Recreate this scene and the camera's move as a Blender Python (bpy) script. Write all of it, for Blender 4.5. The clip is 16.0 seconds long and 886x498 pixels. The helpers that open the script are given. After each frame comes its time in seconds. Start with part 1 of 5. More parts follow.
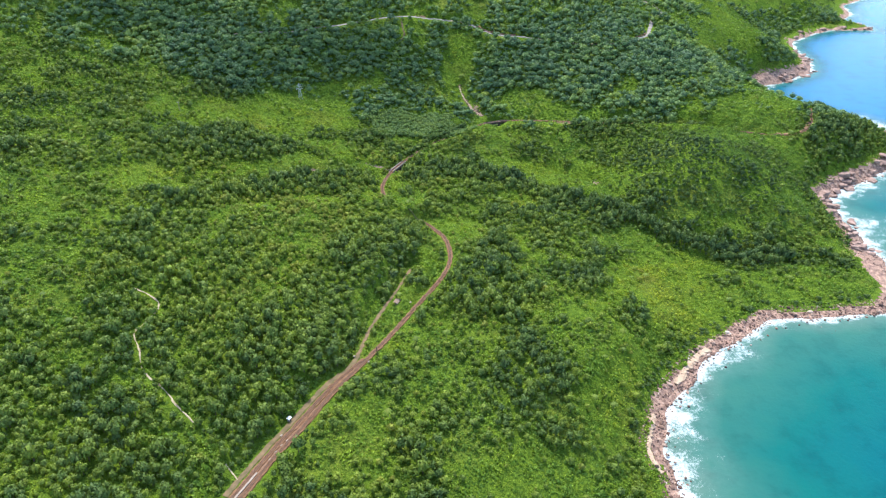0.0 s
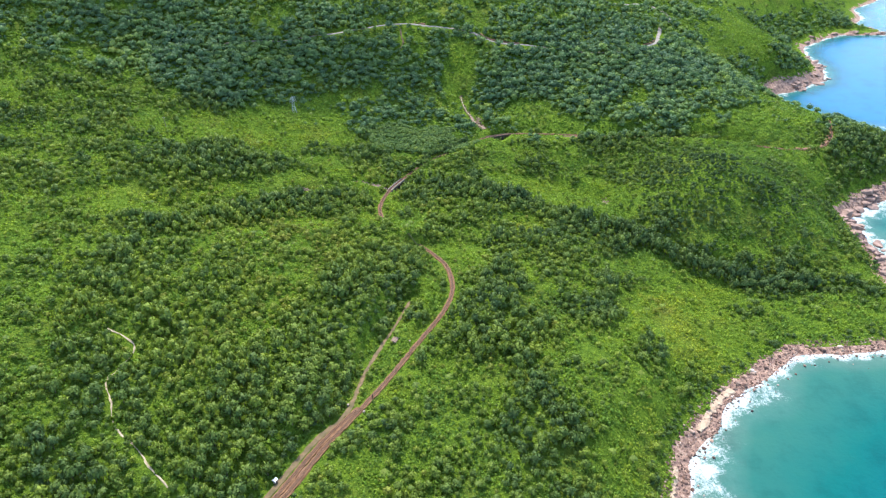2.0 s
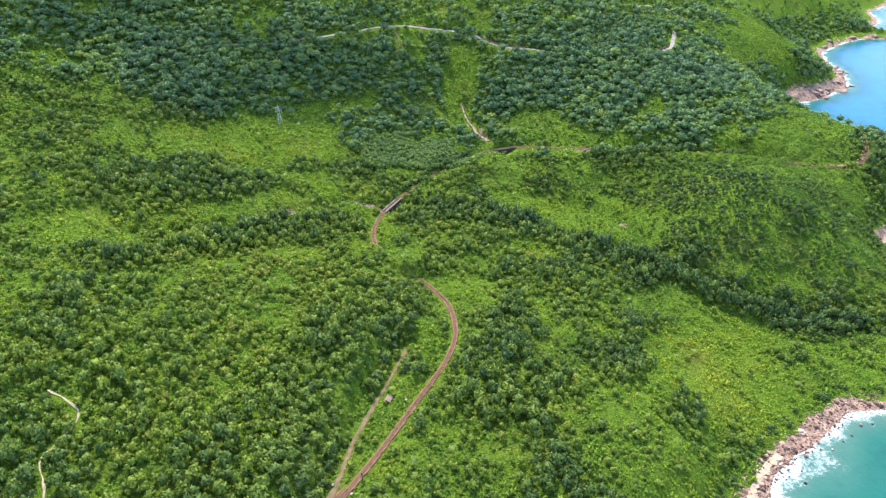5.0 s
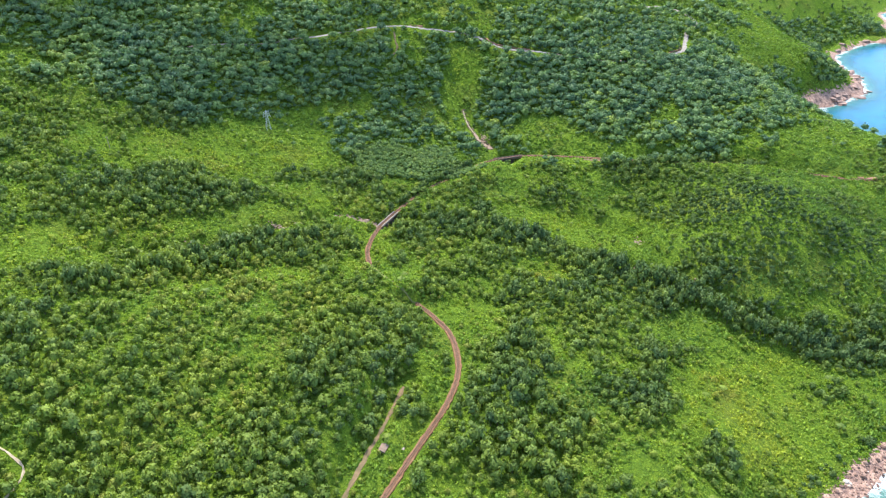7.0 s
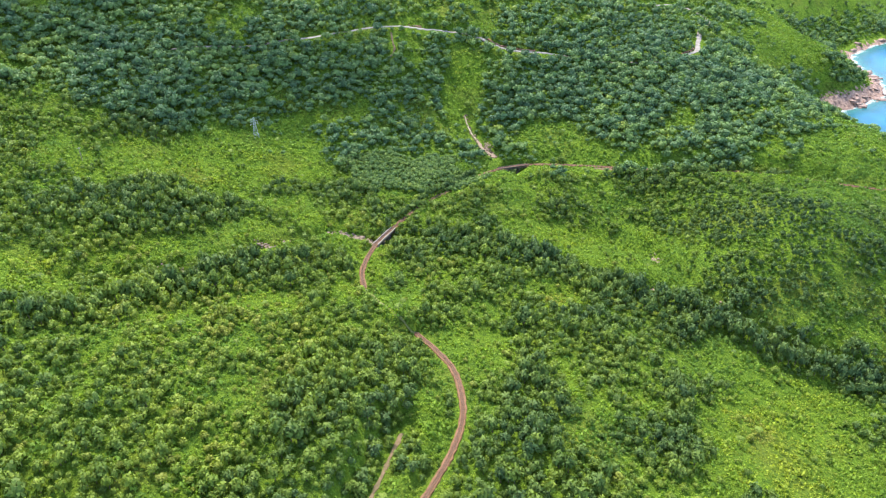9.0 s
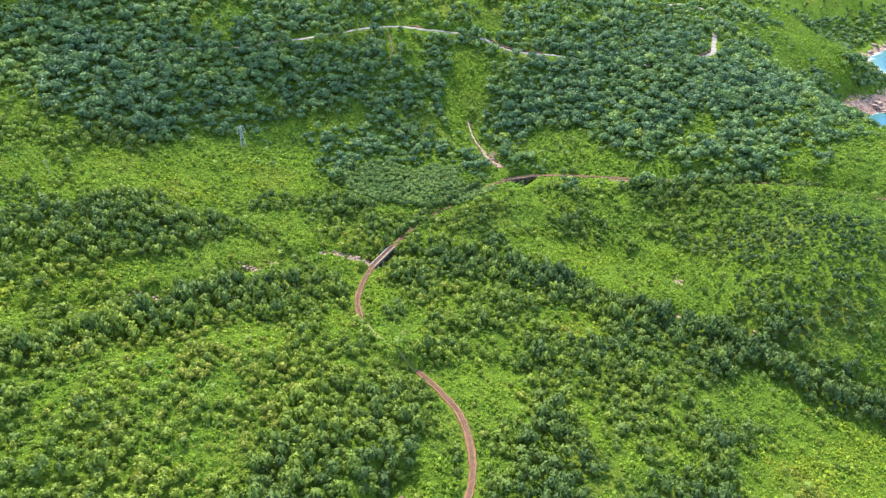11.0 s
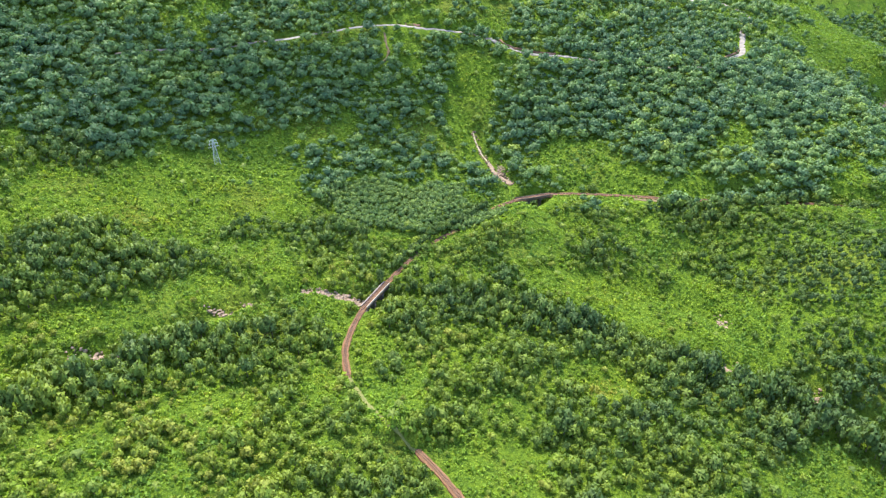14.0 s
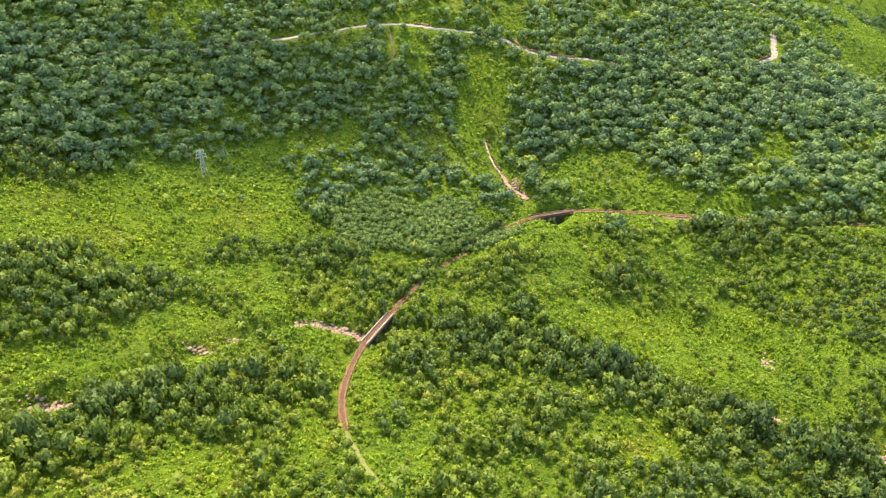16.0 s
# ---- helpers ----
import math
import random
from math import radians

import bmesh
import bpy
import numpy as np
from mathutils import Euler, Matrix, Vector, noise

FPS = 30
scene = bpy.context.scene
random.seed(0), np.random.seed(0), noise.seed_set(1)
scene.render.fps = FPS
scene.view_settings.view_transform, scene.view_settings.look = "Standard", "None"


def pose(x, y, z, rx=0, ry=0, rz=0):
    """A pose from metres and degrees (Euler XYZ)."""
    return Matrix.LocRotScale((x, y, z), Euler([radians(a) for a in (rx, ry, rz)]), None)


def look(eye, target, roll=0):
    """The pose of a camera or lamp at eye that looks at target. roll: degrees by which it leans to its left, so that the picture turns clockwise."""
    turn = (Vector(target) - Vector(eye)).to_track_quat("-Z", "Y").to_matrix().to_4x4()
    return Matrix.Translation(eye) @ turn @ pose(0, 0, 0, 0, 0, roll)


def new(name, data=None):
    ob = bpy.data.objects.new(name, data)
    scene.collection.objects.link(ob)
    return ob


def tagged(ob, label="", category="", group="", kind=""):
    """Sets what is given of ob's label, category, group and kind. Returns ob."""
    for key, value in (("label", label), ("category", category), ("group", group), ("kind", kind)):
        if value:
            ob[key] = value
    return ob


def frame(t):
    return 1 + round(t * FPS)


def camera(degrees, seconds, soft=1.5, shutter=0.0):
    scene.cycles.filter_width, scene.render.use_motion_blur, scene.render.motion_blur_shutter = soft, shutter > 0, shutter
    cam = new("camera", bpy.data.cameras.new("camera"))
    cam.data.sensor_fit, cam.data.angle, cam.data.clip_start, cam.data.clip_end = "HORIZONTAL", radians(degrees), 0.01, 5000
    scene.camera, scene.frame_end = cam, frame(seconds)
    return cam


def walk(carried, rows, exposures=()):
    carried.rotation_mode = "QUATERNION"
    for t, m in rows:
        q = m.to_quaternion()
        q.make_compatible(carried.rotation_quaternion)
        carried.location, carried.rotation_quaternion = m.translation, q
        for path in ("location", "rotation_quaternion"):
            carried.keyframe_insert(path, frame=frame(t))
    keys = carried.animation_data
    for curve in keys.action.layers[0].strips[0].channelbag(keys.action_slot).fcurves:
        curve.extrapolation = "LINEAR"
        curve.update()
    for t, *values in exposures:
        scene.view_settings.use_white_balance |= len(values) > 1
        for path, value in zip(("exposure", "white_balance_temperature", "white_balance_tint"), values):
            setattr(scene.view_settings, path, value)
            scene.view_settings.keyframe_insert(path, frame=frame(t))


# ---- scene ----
cam = camera(66.4, 16.0, soft=1.28)
PATH = [
    (0, (0.09, 2.437, 342.966), (0.094, 4.165, 341.96), -2.3),
    (0.5, (-0.094, 14.716, 343.242), (-0.089, 16.444, 342.236), -2.3),
    (1, (-0.11, 25.878, 343.173), (-0.106, 27.606, 342.167), -2.3),
    (1.5, (-0.245, 38.234, 343.033), (-0.24, 39.963, 342.028), -2.4),
    (2, (-0.087, 49.324, 343.226), (-0.083, 51.053, 342.22), -2.4),
    (2.5, (-0.653, 61.602, 343.227), (-0.648, 63.33, 342.221), -2.5),
    (3, (-0.848, 72.942, 341.77), (-0.842, 74.671, 340.763), -2.5),
    (3.5, (-1.134, 85.203, 338.96), (-1.128, 86.931, 337.954), -2.5),
    (4, (-1.469, 96.702, 336.74), (-1.461, 98.429, 335.732), -2.4),
    (6.5, (-5.191, 160.828, 323.124), (-5.165, 162.555, 322.116), -1.6),
    (7, (-5.417, 172.082, 320.073), (-5.39, 173.811, 319.068), -1.6),
    (7.5, (-5.547, 184.782, 318.045), (-5.521, 186.51, 317.038), -1.7),
    (8, (-5.363, 195.635, 315.438), (-5.336, 197.364, 314.433), -1.7),
    (8.5, (-5.356, 207.733, 313.218), (-5.329, 209.461, 312.212), -1.7),
    (9, (-5.631, 219.477, 310.549), (-5.603, 221.206, 309.543), -1.8),
    (11.5, (-8.983, 281.572, 297.07), (-8.947, 283.301, 296.066), -1.7),
    (12, (-9.112, 294.555, 294.259), (-9.075, 296.283, 293.254), -1.7),
    (12.5, (-8.696, 306.516, 292.121), (-8.66, 308.244, 291.114), -1.8),
    (13, (-8.788, 319.434, 289.461), (-8.751, 321.162, 288.454), -1.8),
    (13.5, (-8.869, 331.174, 286.953), (-8.832, 332.901, 285.945), -1.8),
    (14, (-9.153, 344.081, 284.28), (-9.115, 345.808, 283.271), -1.8),
    (14.5, (-9.369, 355.765, 281.844), (-9.33, 357.491, 280.835), -1.7),
    (15, (-9.535, 368.545, 279.515), (-9.496, 370.27, 278.504), -1.8),
    (15.5, (-9.344, 380.265, 276.534), (-9.305, 381.991, 275.525), -1.8),
    (16, (-10.968, 392.988, 274.693), (-10.944, 394.713, 273.682), -1.6),
]
walk(cam, [(t, look(eye, target, roll)) for t, eye, target, roll in PATH], [(0.0, 1.90, 6200, 10), (4.0, 2.02, 6250, 10), (8.0, 2.18, 6350, 10), (14.5, 2.33, 6450, 10), (15.5, 2.35, 7100, 10), (16.0, 2.38, 8400, 12)])

# ---------------------------------------------------------------- light
SUN = Vector((-0.14, 0.53, 0.835)).normalized()
world = bpy.data.worlds.new("sky")
scene.world = world
world.use_nodes = True
wn = world.node_tree
sky = wn.nodes.new("ShaderNodeTexSky")
sky.sky_type = "NISHITA"
sky.sun_disc = False
sky.sun_elevation = math.asin(SUN.z)
sky.sun_rotation = math.atan2(SUN.x, SUN.y)
sky.air_density, sky.dust_density, sky.ozone_density = 1.0, 1.2, 1.0
wn.nodes["Background"].inputs["Strength"].default_value = 0.15
wn.links.new(sky.outputs["Color"], wn.nodes["Background"].inputs["Color"])
sun = new("sun", bpy.data.lights.new("sun", "SUN"))
sun.data.energy, sun.data.angle, sun.data.color = 2.0, radians(0.53), (1.0, 0.95, 0.86)
sun.matrix_world = look((0, 0, 900), Vector((0, 0, 900)) - SUN)


# ---------------------------------------------------------------- materials
def material(name, rough=0.8, spec=0.3):
    m = bpy.data.materials.new(name)
    m.use_nodes = True
    b = m.node_tree.nodes["Principled BSDF"]
    b.inputs["Roughness"].default_value = rough
    b.inputs["Specular IOR Level"].default_value = spec
    return m, m.node_tree, b


def node(tree, kind, **settings):
    n = tree.nodes.new(kind)
    for key, value in settings.items():
        n.inputs[key].default_value = value
    return n


def noise_tex(tree, scale, detail=3.0, rough=0.6, coords="Position"):
    g = tree.nodes.new("ShaderNodeNewGeometry")
    n = node(tree, "ShaderNodeTexNoise", Scale=scale, Detail=detail, Roughness=rough)
    tree.links.new(g.outputs["Position"], n.inputs["Vector"])
    return n.outputs["Fac"]


def ramp(tree, fac, stops):
    r = tree.nodes.new("ShaderNodeValToRGB")
    while len(r.color_ramp.elements) < len(stops):
        r.color_ramp.elements.new(0.5)
    for e, (at, c) in zip(r.color_ramp.elements, stops):
        e.position, e.color = at, (*c, 1)
    tree.links.new(fac, r.inputs["Fac"])
    return r.outputs["Color"]


def mix(tree, fac, a, b, blend="MIX"):
    n = tree.nodes.new("ShaderNodeMix")
    n.data_type, n.blend_type = "RGBA", blend
    for sock, value in ((n.inputs[0], fac), (n.inputs[6], a), (n.inputs[7], b)):
        if isinstance(value, (int, float)):
            sock.default_value = value
        elif isinstance(value, tuple):
            sock.default_value = (*value, 1)
        else:
            tree.links.new(value, sock)
    return n.outputs[2]


def maths(tree, op, a, b=0.0, clamp=False):
    n = tree.nodes.new("ShaderNodeMath")
    n.operation, n.use_clamp = op, clamp
    for sock, value in zip(n.inputs, (a, b)):
        if isinstance(value, (int, float)):
            sock.default_value = value
        else:
            tree.links.new(value, sock)
    return n.outputs[0]


def bumped(tree, bsdf, height, strength=0.4, distance=0.3):
    n = node(tree, "ShaderNodeBump", Strength=strength, Distance=distance)
    tree.links.new(height, n.inputs["Height"])
    tree.links.new(n.outputs["Normal"], bsdf.inputs["Normal"])


def leaf_material(name, stops, glow=0.22, object_tint=False):
    """Leaves: the hue goes by the plant, the brightness by the clump; waxy, with some sunlight coming through."""
    m, t, b = material(name, 0.65, 0.14)
    g = t.nodes.new("ShaderNodeNewGeometry")
    if object_tint:
        tint = t.nodes.new("ShaderNodeObjectInfo").outputs["Random"]
    else:
        a = t.nodes.new("ShaderNodeAttribute")
        a.attribute_name = "tint"
        tint = a.outputs["Fac"]
    hue = ramp(t, tint, stops)
    island = ramp(t, g.outputs["Random Per Island"], [(0.0, (0.84, 0.84, 0.86)), (0.65, (1.0, 1.0, 1.0)), (1.0, (1.12, 1.12, 1.08))])
    patch = ramp(t, noise_tex(t, 0.03, 2.0), [(0.3, (0.86, 0.9, 0.94)), (0.7, (1.12, 1.06, 1.0))])
    sprays = ramp(t, noise_tex(t, 0.7, 4.0, 0.75), [(0.33, (0.70, 0.74, 0.80)), (0.5, (1.0, 1.0, 1.0)), (0.68, (1.3, 1.28, 1.25))])
    colour = mix(t, 1.0, mix(t, 1.0, mix(t, 1.0, hue, island, "MULTIPLY"), patch, "MULTIPLY"), sprays, "MULTIPLY")
    t.links.new(colour, b.inputs["Base Color"])
    tl = t.nodes.new("ShaderNodeBsdfTranslucent")
    t.links.new(mix(t, 1.0, colour, (1.45, 1.5, 0.8), "MULTIPLY"), tl.inputs["Color"])
    ms = node(t, "ShaderNodeMixShader", Fac=glow)
    t.links.new(b.outputs[0], ms.inputs[1])
    t.links.new(tl.outputs[0], ms.inputs[2])
    t.links.new(ms.outputs[0], t.nodes["Material Output"].inputs["Surface"])
    return m


TREE_GREENS = [(0.0, (0.058, 0.100, 0.032)), (0.35, (0.088, 0.138, 0.030)), (0.6, (0.128, 0.182, 0.027)), (0.85, (0.165, 0.220, 0.028)), (1.0, (0.185, 0.198, 0.034))]
SHRUB_GREENS = [(0.0, (0.088, 0.160, 0.028)), (0.45, (0.146, 0.236, 0.028)), (0.75, (0.208, 0.292, 0.029)), (0.9, (0.245, 0.295, 0.032)), (1.0, (0.222, 0.236, 0.040))]
LEAF = leaf_material("tree_leaves", TREE_GREENS)
LEAF_THING = leaf_material("single_tree_leaves", TREE_GREENS[:3], object_tint=True)
SHRUB = leaf_material("shrub_leaves", SHRUB_GREENS, 0.34)
GREY_LEAF = leaf_material("grey_green_leaves", [(0.0, (0.088, 0.150, 0.048)), (0.6, (0.118, 0.186, 0.052)), (1.0, (0.150, 0.218, 0.056))], 0.3)
# mountain woods: the blue of distance haze is painted into these greens
HAZE_LEAF = leaf_material("haze_tinted_mountain_leaves", [(0.0, (0.070, 0.128, 0.062)), (0.4, (0.104, 0.174, 0.062)), (0.75, (0.158, 0.234, 0.057)), (1.0, (0.210, 0.264, 0.050))])

BARK, t, b = material("bark", 0.9, 0.1)
t.links.new(ramp(t, noise_tex(t, 3.0), [(0.3, (0.07, 0.052, 0.038)), (0.7, (0.16, 0.125, 0.095))]), b.inputs["Base Color"])

GRASS, t, b = material("grassy_ground", 0.9, 0.03)
fine = noise_tex(t, 0.9, 5.0, 0.7)
wide = noise_tex(t, 0.022, 3.0, 0.55)
lumps = noise_tex(t, 0.22, 4.0, 0.65)
fine = maths(t, "ADD", maths(t, "MULTIPLY", fine, 0.45), maths(t, "MULTIPLY", lumps, 0.55))
grass = ramp(t, fine, [(0.36, (0.042, 0.078, 0.012)), (0.50, (0.088, 0.146, 0.014)), (0.64, (0.140, 0.202, 0.017))])
dry = ramp(t, fine, [(0.36, (0.056, 0.080, 0.016)), (0.64, (0.165, 0.190, 0.026))])
t.links.new(mix(t, ramp(t, wide, [(0.52, (0, 0, 0)), (0.68, (0.75, 0.75, 0.75))]), grass, dry), b.inputs["Base Color"])
bumped(t, b, noise_tex(t, 0.3, 6.0, 0.75), 1.0, 3.0)

ROCK, t, b = material("coast_rock", 0.85, 0.25)
rk = ramp(t, noise_tex(t, 0.25, 6.0, 0.7), [(0.30, (0.060, 0.038, 0.032)), (0.42, (0.165, 0.100, 0.076)), (0.56, (0.315, 0.194, 0.135)), (0.74, (0.50, 0.365, 0.255))])
t.links.new(rk, b.inputs["Base Color"])
bumped(t, b, noise_tex(t, 0.6, 6.0, 0.7), 1.0, 1.2)

BOULDER, t, b = material("boulder_stone", 0.85, 0.2)
oi = t.nodes.new("ShaderNodeObjectInfo")
gi = t.nodes.new("ShaderNodeNewGeometry")
pick = maths(t, "FRACT", maths(t, "ADD", oi.outputs["Random"], gi.outputs["Random Per Island"]))
stone = ramp(t, pick, [(0.0, (0.040, 0.031, 0.028)), (0.35, (0.105, 0.064, 0.048)), (0.7, (0.20, 0.126, 0.094)), (0.93, (0.34, 0.245, 0.185)), (1.0, (0.50, 0.43, 0.37))])
t.links.new(mix(t, 0.8, stone, ramp(t, noise_tex(t, 0.9, 5.0, 0.7), [(0.3, (0.6, 0.58, 0.56)), (0.7, (1.2, 1.15, 1.1))]), "MULTIPLY"), b.inputs["Base Color"])
bumped(t, b, noise_tex(t, 1.5, 5.0), 0.7, 0.4)

SEABED, t, b = material("sea_bed_sand", 0.9, 0.1)
t.links.new(ramp(t, noise_tex(t, 0.05, 4.0), [(0.3, (0.22, 0.20, 0.15)), (0.7, (0.40, 0.36, 0.27))]), b.inputs["Base Color"])

WATER, t, b = material("sea_water", 0.2, 0.06)
at = t.nodes.new("ShaderNodeAttribute")
at.attribute_name = "offshore_haze"
off = maths(t, "ADD", at.outputs["Fac"], maths(t, "MULTIPLY", maths(t, "SUBTRACT", noise_tex(t, 0.018, 3.0), 0.5), 46.0))
# turquoise to blue with depth; the blue end also paints in far haze
depth_haze = ramp(t, maths(t, "DIVIDE", off, 420.0, True), [(0.0, (0.050, 0.112, 0.082)), (0.05, (0.024, 0.104, 0.080)), (0.18, (0.004, 0.088, 0.078)), (0.4, (0.001, 0.072, 0.092)), (1.0, (0.004, 0.105, 0.225))])
stain = ramp(t, noise_tex(t, 0.045, 4.0, 0.6), [(0.30, (0.72, 0.80, 0.82)), (0.5, (1, 1, 1)), (0.75, (1.12, 1.05, 1.0))])
sea = mix(t, 1.0, depth_haze, stain, "MULTIPLY")
sa = t.nodes.new("ShaderNodeAttribute")
sa.attribute_name = "surf"
surf_band = maths(t, "SUBTRACT", 1.0, maths(t, "DIVIDE", sa.outputs["Fac"], 23.0, True), True)
churn = maths(t, "ADD", maths(t, "MULTIPLY", noise_tex(t, 0.07, 2.0, 0.5), 0.50), maths(t, "MULTIPLY", noise_tex(t, 0.55, 7.0, 0.85), 0.66))
reach = maths(t, "POWER", surf_band, 1.6)
surf = maths(t, "MULTIPLY", maths(t, "SUBTRACT", maths(t, "ADD", churn, maths(t, "MULTIPLY", reach, 0.30)), 0.765), 4.5, True)
surf = maths(t, "MULTIPLY", surf, 0.85)
veil = maths(t, "MULTIPLY", maths(t, "MULTIPLY", surf_band, noise_tex(t, 0.13, 4.0, 0.7)), 0.28)
t.links.new(mix(t, surf, mix(t, veil, sea, (0.26, 0.30, 0.27)), (0.80, 0.82, 0.82)), b.inputs["Base Color"])
t.links.new(maths(t, "ADD", maths(t, "MULTIPLY", surf, 0.6), 0.2), b.inputs["Roughness"])
bumped(t, b, noise_tex(t, 0.30, 5.0, 0.6), 0.35, 0.8)


def plain(name, low, high, scale=1.0, rough=0.8, bump=0.3, metal=0.0):
    m, t, b = material(name, rough, 0.3)
    t.links.new(ramp(t, noise_tex(t, scale, 5.0, 0.65), [(0.3, low), (0.7, high)]), b.inputs["Base Color"])
    b.inputs["Metallic"].default_value = metal
    bumped(t, b, noise_tex(t, scale * 4, 4.0), bump, 0.1)
    return m


BALLAST = plain("rusty_ballast", (0.095, 0.047, 0.022), (0.205, 0.108, 0.053), 0.4, 0.95, 0.8)
TRACK_EARTH = plain("reddish_track_earth", (0.095, 0.058, 0.032), (0.235, 0.138, 0.086), 0.3, 0.95, 0.7)
DIRT = plain("red_brown_dirt", (0.068, 0.060, 0.024), (0.180, 0.118, 0.062), 0.22, 0.95, 0.6)
PALE_DIRT = plain("pale_sandy_path", (0.22, 0.175, 0.108), (0.42, 0.345, 0.225), 0.4, 0.95, 0.5)
CAPE_ROCK = plain("pink_cape_rock", (0.10, 0.060, 0.050), (0.36, 0.24, 0.18), 0.22, 0.85, 0.9)
PALE_STONE = plain("pale_stream_stone", (0.12, 0.082, 0.052), (0.33, 0.235, 0.158), 0.6, 0.85, 0.5)
DRY_GRASS = plain("dry_grass", (0.082, 0.094, 0.024), (0.158, 0.154, 0.045), 0.5, 0.95, 0.6)
BEACH_SAND = plain("warm_beach_sand", (0.24, 0.165, 0.105), (0.44, 0.325, 0.22), 0.3, 0.95, 0.6)
RED_EARTH = plain("red_earth", (0.16, 0.075, 0.05), (0.30, 0.155, 0.10), 0.2, 0.95, 0.6)
STEEL = plain("rusty_rail_steel", (0.09, 0.05, 0.036), (0.17, 0.11, 0.085), 2.0, 0.65, 0.2, 0.4)
SLEEPER = plain("weathered_concrete_sleeper", (0.080, 0.046, 0.029), (0.165, 0.100, 0.066), 1.2, 0.9, 0.3)
CONCRETE = plain("pale_concrete", (0.17, 0.132, 0.098), (0.32, 0.258, 0.196), 0.6, 0.85, 0.3)
PARAPET = plain("whitewashed_parapet", (0.23, 0.185, 0.145), (0.40, 0.33, 0.265), 0.6, 0.9, 0.3)
MASONRY = plain("dark_masonry", (0.035, 0.030, 0.027), (0.09, 0.078, 0.066), 0.5, 0.9, 0.6)
ROADWAY = plain("worn_concrete_road", (0.15, 0.13, 0.108), (0.28, 0.245, 0.205), 0.25, 0.9, 0.2)
WHITE = plain("white_paint", (0.5, 0.5, 0.48), (0.7, 0.7, 0.68), 0.9, 0.6, 0.1)
ROOF = plain("beige_roof_sheet", (0.13, 0.09, 0.06), (0.22, 0.155, 0.105), 0.6, 0.9, 0.2)
GALV = plain("galvanised_steel", (0.34, 0.35, 0.35), (0.52, 0.53, 0.53), 1.5, 0.45, 0.1, 0.3)
DARK = plain("dark_opening", (0.015, 0.015, 0.016), (0.03, 0.03, 0.03), 1.0, 0.8, 0.0)
CLOUD, t, b = material("cloud_white", 1.0, 0.0)
t.links.new(ramp(t, noise_tex(t, 0.01), [(0.3, (0.84, 0.84, 0.85)), (0.7, (0.90, 0.90, 0.90))]), b.inputs["Base Color"])
thin = node(t, "ShaderNodeMixShader", Fac=0.70)
t.links.new(b.outputs[0], thin.inputs[1])
t.links.new(t.nodes.new("ShaderNodeBsdfTransparent").outputs[0], thin.inputs[2])
t.links.new(thin.outputs[0], t.nodes["Material Output"].inputs["Surface"])


# ---------------------------------------------------------------- mesh helpers
def mesh_from(name, verts, faces, mats, smooth=False, mat_index=None):
    me = bpy.data.meshes.new(name)
    me.from_pydata([tuple(v) for v in verts], [], [tuple(int(i) for i in f) for f in faces])
    for m in mats if isinstance(mats, (list, tuple)) else [mats]:
        me.materials.append(m)
    if mat_index is not None:
        me.polygons.foreach_set("material_index", np.asarray(mat_index, np.int32))
    me.polygons.foreach_set("use_smooth", np.full(len(me.polygons), smooth, bool))
    me.update()
    return me


def tri_mesh(name, verts, tris, mats, mat_index=None, smooth=False, **floats):
    """A mesh of triangles from arrays, with float attributes on its points."""
    me = bpy.data.meshes.new(name)
    me.vertices.add(len(verts))
    me.vertices.foreach_set("co", np.ascontiguousarray(verts, np.float32).ravel())
    me.loops.add(len(tris) * 3)
    me.loops.foreach_set("vertex_index", np.ascontiguousarray(tris, np.int32).ravel())
    me.polygons.add(len(tris))
    me.polygons.foreach_set("loop_start", np.arange(0, len(tris) * 3, 3, dtype=np.int32))
    for m in mats:
        me.materials.append(m)
    if mat_index is not None:
        me.polygons.foreach_set("material_index", np.ascontiguousarray(mat_index, np.int32))
    me.polygons.foreach_set("use_smooth", np.full(len(tris), smooth, bool))
    for key, values in floats.items():
        me.attributes.new(key, "FLOAT", "POINT").data.foreach_set("value", np.ascontiguousarray(values, np.float32))
    me.update(calc_edges=True)
    return me


def part(name, me, parent=None, label="", at=None):
    """Links a mesh (or a bmesh's mesh) as one object, under a thing or a part."""
    ob = new(name, me)
    if parent is not None:
        ob.parent = parent
    if at is not None:
        ob.matrix_basis = at
    if label:
        ob["label"] = label
    return ob


def thing(name, at, label, category, group="", kind=""):
    ob = new(name)
    ob.empty_display_size = 0.5
    ob.matrix_basis = at
    return tagged(ob, label, category, group, kind)


def box_data(x0, x1, y0, y1, z0, z1):
    v = [(x, y, z) for z in (z0, z1) for x, y in ((x0, y0), (x1, y0), (x1, y1), (x0, y1))]
    return v, [(3, 2, 1, 0), (4, 5, 6, 7), (0, 1, 5, 4), (1, 2, 6, 5), (2, 3, 7, 6), (3, 0, 4, 7)]


def boxes(name, items, mat, bevel=0.0):
    """One mesh of bevelled boxes, each (x0, x1, y0, y1, z0, z1)."""
    bm = bmesh.new()
    for it in items:
        v, f = box_data(*it)
        vs = [bm.verts.new(p) for p in v]
        for q in f:
            bm.faces.new([vs[i] for i in q])
    if bevel:
        bmesh.ops.bevel(bm, geom=bm.edges[:], offset=bevel, segments=1, affect="EDGES")
    me = bpy.data.meshes.new(name)
    bm.to_mesh(me)
    bm.free()
    me.materials.append(mat)
    return me


